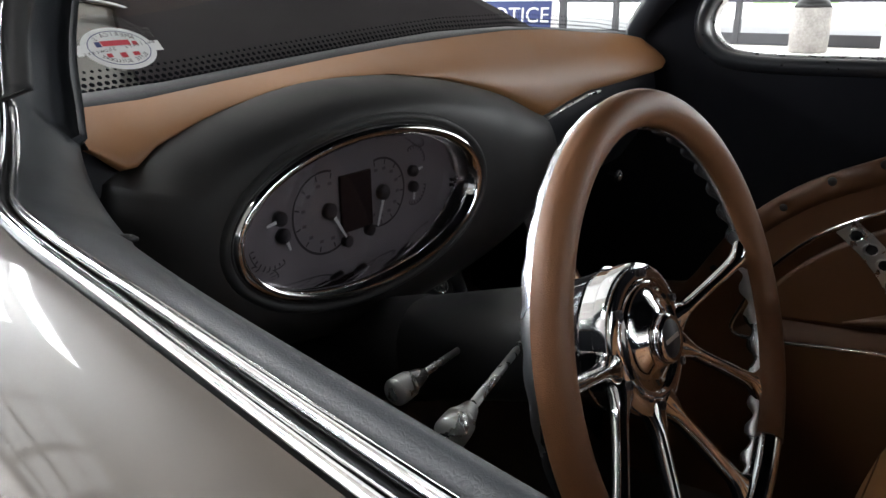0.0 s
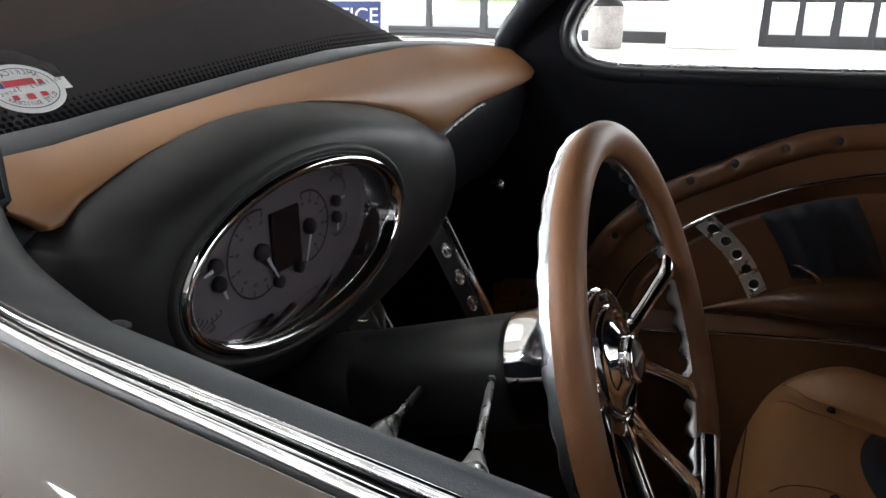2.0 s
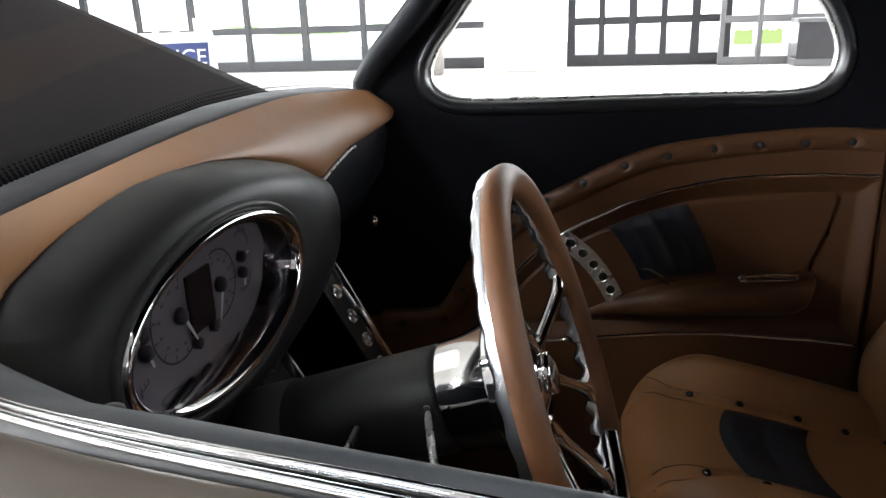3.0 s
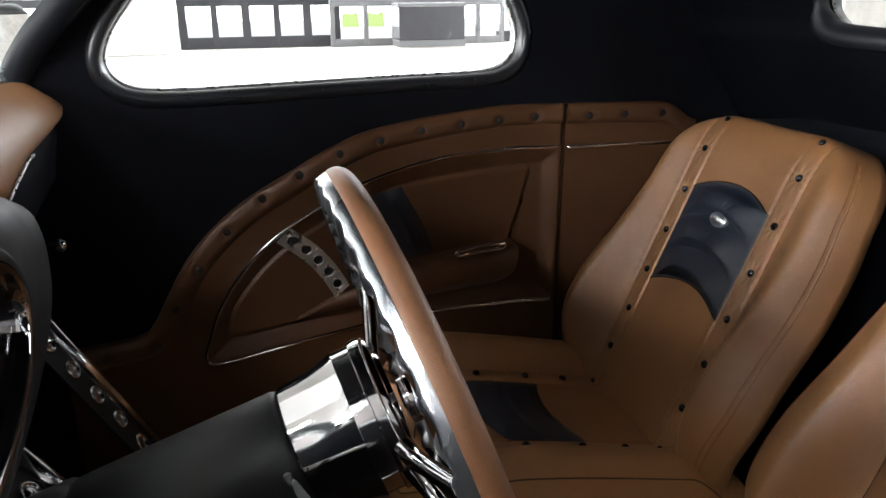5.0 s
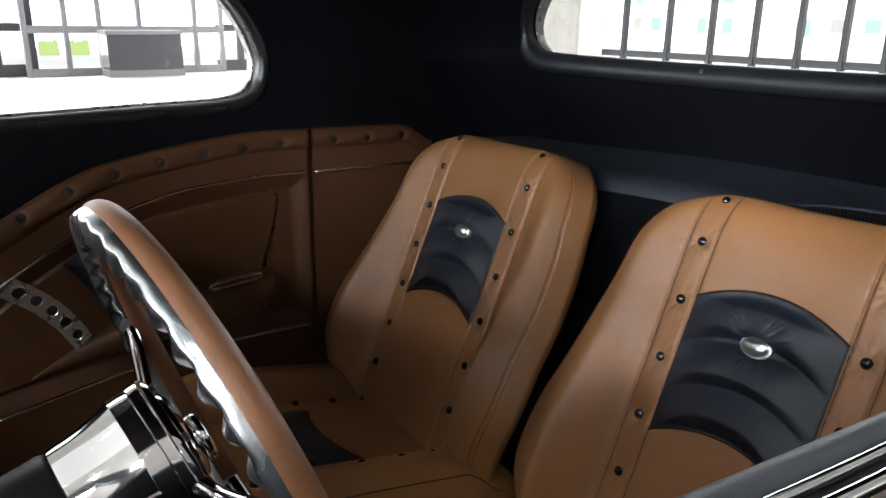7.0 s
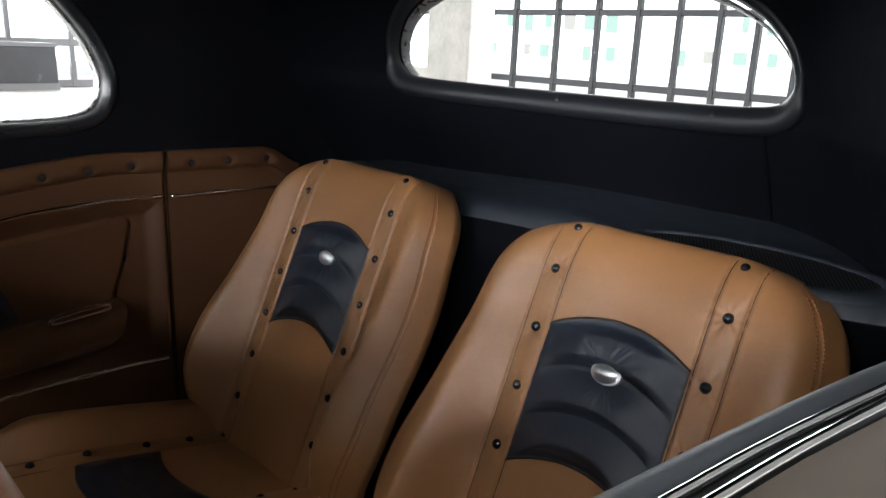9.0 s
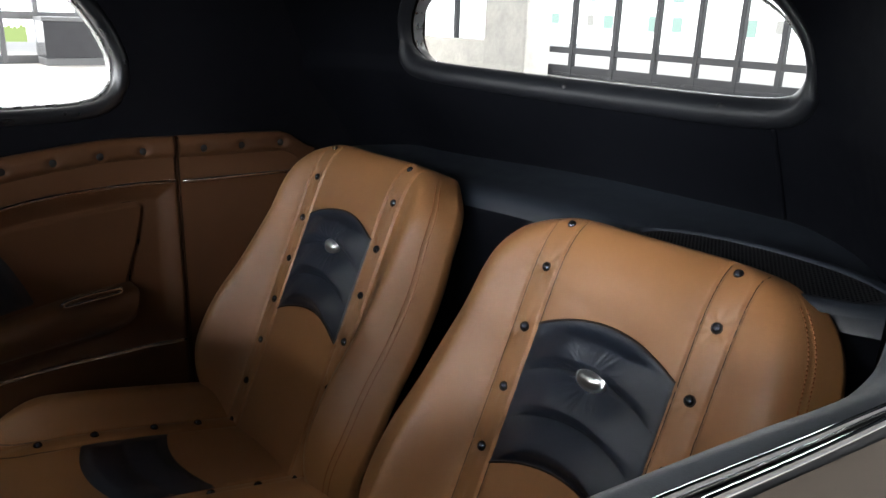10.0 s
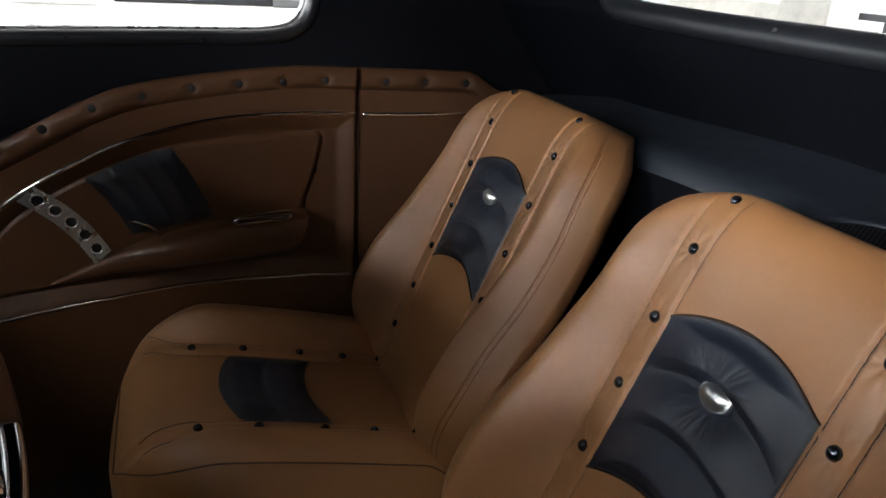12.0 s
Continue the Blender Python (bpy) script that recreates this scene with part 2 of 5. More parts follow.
def sweep(path, prof, closed=False, frames=None, cap=True):
    """Sweeps a closed profile of (side, up) along a path; frames give (side, up) vectors."""
    pts = [Vector(p) for p in path]
    rows = []
    n = len(pts)
    for i, p in enumerate(pts):
        if frames:
            s, u = frames[i]
        else:
            t = (pts[(i + 1) % n] - pts[i - 1]) if closed else (pts[min(i + 1, n - 1)] - pts[max(i - 1, 0)])
            t.normalize()
            ref = Vector((0, 0, 1)) if abs(t.z) < 0.95 else Vector((0, 1, 0))
            s = t.cross(ref).normalized()
            u = s.cross(t)
        rows.append([p + s * a + u * b for a, b in prof])
    v, f = grid(rows, True, closed)
    k = len(prof)
    if cap and not closed:
        f.append(tuple(range(k))[::-1])
        f.append(tuple(range((n - 1) * k, n * k)))
    return v, f


def circle(r, n=10, sx=1.0, sy=1.0):
    return [(r * sx * math.cos(2 * math.pi * i / n), r * sy * math.sin(2 * math.pi * i / n)) for i in range(n)]


def spline(points, n):
    """A smooth curve through points (Catmull-Rom), n samples."""
    p = [np.array(q, float) for q in points]
    p = [2 * p[0] - p[1], *p, 2 * p[-1] - p[-2]]
    out = []
    m = len(p) - 3
    for i in range(n):
        x = i / (n - 1) * m
        k = min(int(x), m - 1)
        t = x - k
        a, b, c, d = p[k:k + 4]
        out.append(0.5 * (2 * b + (c - a) * t + (2 * a - 5 * b + 4 * c - d) * t * t + (3 * b - a - 3 * c + d) * t ** 3))
    return out


def lerp_table(x, xs, ys):
    return float(np.interp(x, xs, ys))


def smooth01(x):
    x = max(0.0, min(1.0, x))
    return x * x * (3 - 2 * x)


# ---- the car's plan ----
WALL_Y = [-0.95, -0.80, -0.55, -0.33, -0.24, -0.07, 0.10, 0.18, 0.254, 0.58, 0.75]
WALL_X = [0.60, 0.640, 0.672, 0.685, 0.680, 0.664, 0.632, 0.616, 0.602, 0.550, 0.52]
_wall = spline([(y, x) for y, x in zip(WALL_Y, WALL_X)], 200)
_wy, _wx = [float(q[0]) for q in _wall], [float(q[1]) for q in _wall]


def wall_x(y):
    return lerp_table(y, _wy, _wx)


ARCH_Y = [-0.80, -0.66, -0.393, -0.234, 0.012, 0.11, 0.199, 0.285, 0.357, 0.405, 0.44, 0.47, 0.50, 0.62]
ARCH_Z = [1.022, 1.030, 1.034, 1.036, 1.011, 0.984, 0.943, 0.900, 0.846, 0.792, 0.735, 0.685, 0.668, 0.664]


_arch = spline(list(zip(ARCH_Y, ARCH_Z)), 240)
_ay, _az = [float(q[0]) for q in _arch], [float(q[1]) for q in _arch]


def arch_z(y):
    return lerp_table(y, _ay, _az)


def on_wall(y, z, off=0.0):
    """A point of the passenger side's inner face, off metres into the cabin."""
    return Vector((wall_x(y) - off, y, z))


# ---- hall ----
def hall():
    g = part("ground", _slab((-80, -80, -0.3), (80, 80, -0.004)), STONE_OUT, smooth=False)
    tagged(g, "pale paving outside that reaches the horizon", "ground", kind="structure")
    f = part("floor", _slab((-9.2, -13.2, -0.1), (16.7, 16.2, 0.0)), TERRAZZO, smooth=False)
    tagged(f, "pale polished terrazzo hall floor", "floor", kind="structure")
    c = part("ceiling", _slab((-9.3, -13.4, 5.2), (17, 16.4, 5.4)), DARKCEIL, smooth=False)
    tagged(c, "dark panelled hall ceiling", "ceiling", kind="structure")
    # window walls: header above, posts and rails as pieces
    window_wall("wall_east", 0, 16.6, [(-9.5, -6.3), (-2.45, 0.86), (2.75, 16.0)], "x")
    window_wall("wall_south", 1, -13.1, [(-9.0, 16.5)], "y")
    p = part("wall_south_parapet", _slab((11.1, -12.95, 0.0), (16.6, -12.6, 0.66)), CONCRETE, smooth=False)
    tagged(p, "low speckled concrete parapet under the windows", "parapet", kind="structure")
    # north side is out of view, its windows are assumed
    window_wall("wall_north", 2, 16.1, [(-9.0, 16.5)], "y")
    # unseen side, closed with a dark wall so no light enters there
    w = part("wall_west", _slab((-9.3, -13.2, 0.0), (-9.1, 16.2, 5.2)), GREYWALL, smooth=False)
    tagged(w, "unseen dark grey wall added to keep light out from the west", "wall", kind="structure")


def _slab(lo, hi):
    bm = bmesh.new()
    box(bm, lo, hi)
    return bm


def window_wall(name, n, at, spans, axis):
    w = thing(name, (0, 0, 0), "tall window wall with dark metal mullions and bright daylight beyond", "wall", kind="structure")
    P = (lambda a, d, z: (at + d, a, z)) if axis == "x" else (lambda a, d, z: (a, at + d, z))

    def bar(nm, a0, a1, d0, d1, z0, z1, material=MULLION):
        bm = bmesh.new()
        p, q = P(a0, d0, z0), P(a1, d1, z1)
        box(bm, [min(u, v) for u, v in zip(p, q)], [max(u, v) for u, v in zip(p, q)], 0.008, 1)
        part(nm, bm, material, w, smooth=False)

    lo, hi = (-13.2, 16.2) if axis == "x" else (-9.2, 16.7)
    bar("header", lo, hi, -0.1, 0.1, 4.6, 5.2, PLASTER)
    pitch = {0: 0.66, 1: 0.90, 2: 1.3}[n]
    for a, b in spans:
        bar("bottom_rail", a, b, -0.06, 0.06, 0.0, 0.24)
        rails = ((0.50, 0.63), (1.93, 2.05), (3.3, 3.42)) if n == 1 else ((0.88, 1.04), (2.05, 2.25), (3.4, 3.55))
        for z0, z1 in rails:
            bar("rail", a, b, -0.05, 0.05, z0, z1)
        if n == 1:
            # uneven bays beside the column
            posts = [4.10 - pitch * k for k in range(14)] + [4.82, 5.52, 6.33, 7.19, 8.13, 9.14, 10.28, 11.5, 12.8, 14.2, 15.6]
        else:
            step = 1.47 if n == 0 and a > 2 else pitch
            posts = [a + step * k for k in range(int((b - a) / step + 0.02) + 1)]
        for k, x in enumerate(posts):
            wide = 0.048 if n == 1 else 0.085 if k % 2 else 0.065
            bar("mullion", x - wide, x + wide, -0.07, 0.07, 0.0, 4.6)



hall()


# outdoors: glowing sheets stand in for the sunlit distance beyond the windows
def outdoors():
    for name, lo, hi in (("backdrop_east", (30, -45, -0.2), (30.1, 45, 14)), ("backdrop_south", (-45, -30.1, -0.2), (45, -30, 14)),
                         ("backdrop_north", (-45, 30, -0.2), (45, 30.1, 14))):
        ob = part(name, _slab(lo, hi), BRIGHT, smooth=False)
        tagged(ob, "glowing sheet in place of the overexposed daylight beyond the windows", "backdrop", kind="structure")


    far = bpy.data.objects["backdrop_south"]
    rnd = random.Random(5)
    # patches of a far facade that glow so as to look sunlit
    for i in range(22):
        for z, h in ((0.7, 0.7), (2.0, 1.0), (3.7, 1.0)):
            if rnd.random() < 0.35:
                continue
            bm = bmesh.new()
            x = 5.0 + 1.2 * i + rnd.uniform(0, 0.3)
            box(bm, (x, -29.99, z + rnd.uniform(0, 0.25)), (x + rnd.uniform(0.25, 0.6), -29.9, z + h))
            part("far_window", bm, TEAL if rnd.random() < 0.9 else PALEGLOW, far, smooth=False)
    far = bpy.data.objects["backdrop_east"]
    for x, y, w, z0, z1 in ((20.0, -4.3, 0.5, 0.22, 0.62), (20.0, -3.6, 0.45, 0.22, 0.62), (29.9, 6.5, 3.0, 0.55, 0.95), (29.9, 10.5, 3.4, 0.5, 0.9), (29.9, 14.6, 1.5, 0.6, 1.0)):
        bm = bmesh.new()
        for k in range(9):
            yy = y + w * (k + rnd.uniform(-0.2, 0.2)) / 9
            box(bm, (x, yy, z0), (x + 0.09, yy + w / 8, z0 + (z1 - z0) * rnd.uniform(0.82, 1.0)), 0.02, 1)
        part("far_hedge", bm, HEDGE if x < 25 else PALEHEDGE, far, "hedge far outside, glowing in place of sunlight", smooth=False)


outdoors()


# ---- car body ----
car = thing("car", (0, 0, 0), "vintage bronze coupe with a black and tan leather cabin", "car")

CHROME_PATH = [(-0.718, -0.385, 1.30), (-0.740, -0.385, 1.20), (-0.747, -0.372, 1.145), (-0.745, -0.338, 1.120), (-0.738, -0.275, 1.112), (-0.722, -0.17, 1.112), (-0.697, -0.03, 1.112), (-0.681, 0.10, 1.112), (-0.664, 0.226, 1.112), (-0.649, 0.346, 1.112),
               (-0.637, 0.41, 1.112), (-0.622, 0.45, 1.113), (-0.604, 0.488, 1.121), (-0.591, 0.515, 1.140), (-0.584, 0.528, 1.165), (-0.573, 0.530, 1.217), (-0.545, 0.50, 1.33), (-0.50, 0.44, 1.44)]
INNER_PATH = [(-0.690, -0.355, 1.30), (-0.698, -0.350, 1.20), (-0.700, -0.330, 1.14), (-0.700, -0.302, 1.104), (-0.700, -0.265, 1.093), (-0.700, -0.215, 1.099), (-0.696, -0.15, 1.107), (-0.681, -0.03, 1.111), (-0.664, 0.10, 1.111), (-0.645, 0.222, 1.109), (-0.622, 0.320, 1.103),
              (-0.600, 0.37, 1.091), (-0.585, 0.405, 1.083), (-0.570, 0.455, 1.086), (-0.552, 0.508, 1.092), (-0.541, 0.540, 1.110), (-0.534, 0.553, 1.140), (-0.524, 0.560, 1.205), (-0.495, 0.53, 1.33), (-0.45, 0.47, 1.44)]


def driver_side():
    n = 90
    cp = [Vector(p) for p in spline(CHROME_PATH, n)]
    ip = [Vector(p) for p in spline(INNER_PATH, n)]
    frames = []
    for i in range(n):
        t = (cp[min(i + 1, n - 1)] - cp[max(i - 1, 0)]).normalized()
        side = (cp[i] - ip[i])
        side = (side - t * side.dot(t)).normalized()
        up = side.cross(t)
        frames.append((side, up if up.z > -0.2 or up.y < 0 else -up))
    fr = []
    for s, u in frames:
        # the side vector points out of the car, the up vector into the window opening
        fr.append((s, u))
    if fr[40][1].z < 0:
        fr = [(s, -u) for s, u in fr]
    fr = [(q, -u) if p.y < -0.2 and u.y + u.z < 0 else (q, u) for p, (q, u) in zip(cp, fr)]
    # padded ledge between the inner edge and the chrome
    rows = []
    for i in range(n):
        s, u = fr[i]
        w = (cp[i] - ip[i]).length
        a = ip[i]
        r = []
        for k in range(9):
            q = k / 8
            r.append(a.lerp(cp[i], q) + u * (0.004 * math.sin(math.pi * min(1, q * 1.15)) - 0.002 * q))
        dd = (1.0 - 0.8 * smooth01((a.y - 0.40) / 0.08)) * (1.0 - 0.85 * smooth01((-0.21 - a.y) / 0.06))
        inner = [a - u * 0.05 * dd + s * 0.012, a - u * 0.02 * dd - s * 0.001, a - u * 0.006 - s * 0.002]
        rows.append(inner + r)
    v, f = grid(rows)
    raw("window_ledge", v, f, LEDGE, car, "padded black vinyl window ledge and pillar cover")
    raw("inner_bright_trim", *sweep([p + fr[i][0] * 0.003 for i, p in enumerate(cp)], [(a + 0, b + 0.001) for a, b in circle(0.0026, 8, 1.0, 1.2)], frames=fr), CHROME, car, "polished inner window trim")
    raw("window_seal", *sweep([p + fr[i][0] * 0.0072 for i, p in enumerate(cp)], [(-0.003, -0.02), (0.003, -0.02), (0.003, -0.003), (0.001, -0.001), (-0.003, -0.002)], frames=fr), RUBBER, car, "black rubber window seal")
    raw("outer_bright_trim", *sweep([p + fr[i][0] * 0.0120 for i, p in enumerate(cp)], circle(0.0030, 8, 1.0, 0.8), frames=fr), CHROME, car, "polished outer window trim")
    # painted door skin below the window
    prof = [(float(p[0]), float(p[1])) for p in spline([(0.0145, -0.003), (0.022, -0.006), (0.033, -0.013), (0.047, -0.026), (0.062, -0.046), (0.076, -0.074), (0.090, -0.115), (0.102, -0.17), (0.110, -0.26), (0.108, -0.40), (0.10, -0.60), (0.08, -0.80)], 40)]
    ys = np.linspace(-1.0, 1.15, 90)
    rows = []
    for y in ys:
        x0 = lerp_table(y, [-1.0, -0.5, -0.235, -0.03, 0.10, 0.226, 0.346, 0.45, 0.6, 0.8, 1.15], [-0.74, -0.745, -0.733, -0.697, -0.681, -0.664, -0.649, -0.628, -0.59, -0.54, -0.46])
        rows.append([Vector((x0 - a, y, 1.112 + b)) for a, b in prof])
    v, f = grid(rows)
    raw("door_skin", v, f, PAINT, car, "glossy bronze painted door and cowl")
    rows = []
    for i in range(56, n):
        p = cp[i]
        rows.append([p + Vector((-0.016, 0.002, -0.002)), p + Vector((-0.026, 0.008, -0.002)), p + Vector((-0.05, 0.030, 0)), p + Vector((-0.08, 0.065, 0.0)), p + Vector((-0.09, 0.09, 0.0)), p + Vector((-0.05, 0.10, 0.0))])
    v, f = grid(rows)
    raw("pillar_skin", v, f, RUBBER, car, "dark windscreen pillar seal")
    bm = bmesh.new()
    lathe(bm, [(0.0062, 0.0), (0.006, 0.0015), (0.004, 0.0028), (0.0, 0.0032)], Matrix.Translation((-0.590, 0.395, 1.085)) @ pose(0, 0, 0, 0, 12, 0), 16)
    part("screw", bm, RUBBER, car, "black screw cap")


driver_side()


def roof_and_rear():
    # roof lining: a shallow dome that runs down into the rear panel
    rows = []
    for i in range(41):
        y = -1.0 + 1.5 * i / 40
        zc = 1.54 - 0.07 * ((y + 0.15) / 0.75) ** 2
        r = []
        for k in range(25):
            q = -1 + 2 * k / 24
            # narrower over the driver's window
            h = 0.72 if q > 0 else 0.72 - 0.15 * smooth01((y + 0.36) / 0.1)
            r.append(Vector((q * h, y, zc - 0.10 * abs(q) ** 3)))
        rows.append(r)
    v, f = grid(rows)
    raw("roof_lining", v, f, SUEDE, car, "black headliner")
    v2, f2 = grid([[p + Vector((0, 0, 0.04)) for p in r] for r in rows])
    raw("roof_skin", v2, f2, PAINT, car, "bronze painted roof")


roof_and_rear()


def side_wall():
    # black trimmed inner wall of the passenger side with the window opening cut out of the strip
    ring = [(0.33, 1.40), (0.385, 1.33), (0.437, 1.258), (0.470, 1.215), (0.488, 1.18), (0.491, 1.152), (0.483, 1.130), (0.462, 1.112), (0.425, 1.103), (0.36, 1.100), (0.22, 1.100), (0.08, 1.100), (-0.06, 1.100), (-0.17, 1.100), (-0.225, 1.103), (-0.262, 1.112), (-0.284, 1.131), (-0.294, 1.160), (-0.291, 1.20), (-0.262, 1.26), (-0.205, 1.33), (-0.13, 1.40)]
    outline = [(float(p[0]), float(p[1])) for p in spline(ring, 130)]
    # outer rectangle that the sheet reaches, matched point for point
    n = len(outline)
    outer = []
    cy, cz = 0.08, 1.22
    for y, z in outline:
        d = np.array([y - cy, z - cz])
        sc = 1e9
        for lim, c, k in ((1.0, cy, 0), (-0.95, cy, 0), (0.40, cz, 1)):
            if abs(d[k]) > 1e-6:
                q = (lim - c) / d[k]
                if q > 0:
                    sc = min(sc, q)
        outer.append((cy + d[0] * sc, cz + d[1] * sc))
    rows = []
    for k in range(10):
        q = k / 9
        r = []
        for (y, z), (yo, zo) in zip(outline, outer):
            yy, zz = y + (yo - y) * q, z + (zo - z) * q
            if zz > 1.09:
                yy = min(yy, lerp_table(zz, [1.09, 1.14, 1.2, 1.29, 1.42], [0.62, 0.612, 0.572, 0.487, 0.39]))
            r.append(on_wall(yy, min(zz, 1.52), 0.0))
        rows.append(r)
    v, f = grid(rows)
    raw("side_trim", v, f, SIDE, car, "black vinyl side trim round the passenger window")
    # strip above the window
    rows = [[on_wall(y, z, 0.0) for y in np.linspace(-0.3, 0.5, 12)] for z in (1.40, 1.54)]
    v, f = grid(rows)
    raw("window_header", v, f, SUEDE, car, "black header above the passenger window")
    # rounded garnish moulding round the opening
    path = [on_wall(y, z, 0.0) for y, z in outline]
    fr = []
    for i, p in enumerate(path):
        t = (path[min(i + 1, n - 1)] - path[max(i - 1, 0)]).normalized()
        inn = Vector((-1, 0, 0))
        s = t.cross(inn).normalized()
        fr.append((s, inn))
    if fr[n // 2][0].z > 0:
        fr = [(-s, u) for s, u in fr]
    prof = [(-0.003, -0.022), (-0.002, 0.0), (0.001, 0.006), (0.006, 0.010), (0.013, 0.010), (0.020, 0.006), (0.025, 0.0), (0.027, -0.004), (0.02, -0.012)]
    raw("window_moulding", *sweep(path, prof, frames=fr, cap=False), GLOSSMOULD, car, "rounded black window garnish moulding")
    raw("window_channel", *sweep(path, [(-0.0035, -0.022), (-0.006, -0.026), (-0.0065, -0.045), (0.01, -0.046)], frames=fr, cap=False), STEEL, car, "bright window channel")
    for y in (0.36, 0.13, -0.19):
        bm = bmesh.new()
        lathe(bm, [(0.0035, 0), (0.003, 0.0012), (0, 0.0018)], Matrix.Translation(on_wall(y, 1.092, 0.010)) @ pose(0, 0, 0, 0, -90, 0), 12)
        part("screw", bm, RUBBER, car)


side_wall()


def passenger_panel():
    door = thing("door_panel", (0.6, 0, 0.6), "tan leather passenger door panel with button roll and bright trim", "door panel")

    def sheet(name, y0, y1, material, off, label, top=lambda y: arch_z(y), bot=lambda y: 0.20, ny=70, nz=26, bulge=0.0, parent=door):
        rows = []
        for i in range(ny):
            y = y0 + (y1 - y0) * i / (ny - 1)
            a, b = bot(y), top(y)
            r = []
            for k in range(nz):
                q = k / (nz - 1)
                z = a + (b - a) * q
                o = off + bulge * (1 - abs(2 * q - 1) ** 2.2)
                r.append(on_wall(y, z, o) - parent.location)
            rows.append(r)
        v, f = grid(rows)
        return raw(name, v, f, material, parent, label)

    # bright trim outline, the sunken field inside it, and the stitched pad in the field
    TOPC = [(-0.386, 0.944), (-0.25, 0.946), (-0.112, 0.940), (0.0, 0.921), (0.073, 0.901), (0.14, 0.873), (0.203, 0.843), (0.26, 0.806), (0.31, 0.756), (0.35, 0.700), (0.375, 0.640), (0.386, 0.605), (0.378, 0.589), (0.35, 0.585), (0.28, 0.590), (0.20, 0.597), (0.05, 0.603), (-0.093, 0.603), (-0.25, 0.594), (-0.386, 0.586)]
    PAD = [(0.341, 0.645), (0.322, 0.699), (0.262, 0.766), (0.205, 0.806), (0.139, 0.839), (0.059, 0.868), (-0.025, 0.889), (-0.141, 0.899), (-0.29, 0.906), (-0.314, 0.902), (-0.319, 0.885), (-0.30, 0.81), (-0.278, 0.745), (-0.268, 0.66), (-0.22, 0.636), (0.0, 0.634), (0.20, 0.634), (0.325, 0.630)]
    trim_line = np.array(spline(TOPC, 160))
    pad_line = np.array(spline(PAD + PAD[:1], 160))

    def inside(py, pz, loop):
        """Signed distance of points to a closed loop, positive inside."""
        a, b = loop, np.roll(loop, -1, axis=0)
        best, odd = np.full(py.shape, 9.0), np.zeros(py.shape, bool)
        for (ay, az), (by, bz) in zip(a, b):
            dy, dz = by - ay, bz - az
            q = np.clip(((py - ay) * dy + (pz - az) * dz) / max(dy * dy + dz * dz, 1e-12), 0, 1)
            best = np.minimum(best, np.hypot(py - ay - q * dy, pz - az - q * dz))
            odd ^= ((az > pz) != (bz > pz)) & (py < dy * (pz - az) / (dz if abs(dz) > 1e-9 else 1e-9) + ay)
        return np.where(odd, best, -best)

    ny, nz = 250, 200
    gy = np.repeat(np.linspace(-0.3930, 0.62, ny)[:, None], nz, axis=1)
    tops = np.array([arch_z(float(y)) - 0.004 for y in gy[:, 0]])[:, None]
    gz = 0.20 + (tops - 0.20) * (np.linspace(0, 1, nz) ** 0.75)[None, :]
    ease = lambda x: np.clip(x, 0, 1) ** 2 * (3 - 2 * np.clip(x, 0, 1))
    sunk = ease(inside(gy, gz, trim_line) / 0.042)
    pad_in = inside(gy, gz, pad_line)
    off = 0.020 - 0.016 * sunk + 0.008 * ease((pad_in + 0.002) / 0.010) - 0.0025 * np.exp(-(pad_in / 0.003) ** 2)
    off -= 0.014 * (1 - ease((gy + 0.393) / 0.008))
    v, f = grid([[on_wall(float(y), float(z), float(o)) - door.location for y, z, o in zip(*r)] for r in zip(gy, gz, off)])
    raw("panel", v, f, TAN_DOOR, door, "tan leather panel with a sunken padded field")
    # padded roll that carries the buttons
    TUFTS = ((0.556, 0.641), (0.466, 0.650), (0.428, 0.714), (0.381, 0.784), (0.324, 0.848), (0.255, 0.902), (0.183, 0.938), (0.103, 0.970), (0.020, 0.988), (-0.068, 1.000), (-0.155, 1.006), (-0.240, 1.009), (-0.324, 1.011))
    ys = np.linspace(-0.3930, 0.60, 260)
    rows = []
    for y in ys:
        dy = 0.004
        t = Vector((0, 2 * dy, arch_z(y + dy) - arch_z(y - dy))).normalized()
        nrm = Vector((0, t.z, -t.y))
        if nrm.z > 0:
            nrm = -nrm
        r = []
        for k in range(25):
            q = k / 24
            p = Vector((0, y, arch_z(y))) + nrm * (0.043 * q)
            o = 0.019 + 0.010 * (1 - abs(2 * q - 1) ** 2.5) - 0.012 * (1 - smooth01((y + 0.393) / 0.008))
            o -= 0.008 * max(math.exp(-((p.y - b[0]) ** 2 + (p.z - b[1]) ** 2) / 0.00012) for b in TUFTS)
            r.append(on_wall(p.y, p.z, o) - door.location)
        r.insert(0, on_wall(y, arch_z(y), 0.0) - door.location)
        rows.append(r)
    v, f = grid(rows)
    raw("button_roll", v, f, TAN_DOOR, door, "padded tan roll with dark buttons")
    # buttons
    for y, z in TUFTS:
        bm = bmesh.new()
        lathe(bm, [(0.0085, -0.004), (0.0085, 0.0), (0.0066, 0.0022), (0.0035, 0.0032), (0.0, 0.0036)], Matrix.Translation(on_wall(y, z, 0.0215) - door.location) @ pose(0, 0, 0, 0, -90, 0), 14)
        part("button", bm, RUBBER, door, "dark upholstery button")
    path = [on_wall(float(p[0]), float(p[1]), 0.0185) - door.location for p in trim_line]
    raw("bright_trim", *sweep(path, circle(0.0046, 10)), CHROME, door, "thin polished trim line")
    # black pleated insert
    rows = []
    for i in range(25):
        q = i / 24
        r = []
        for k in range(33):
            s = k / 32
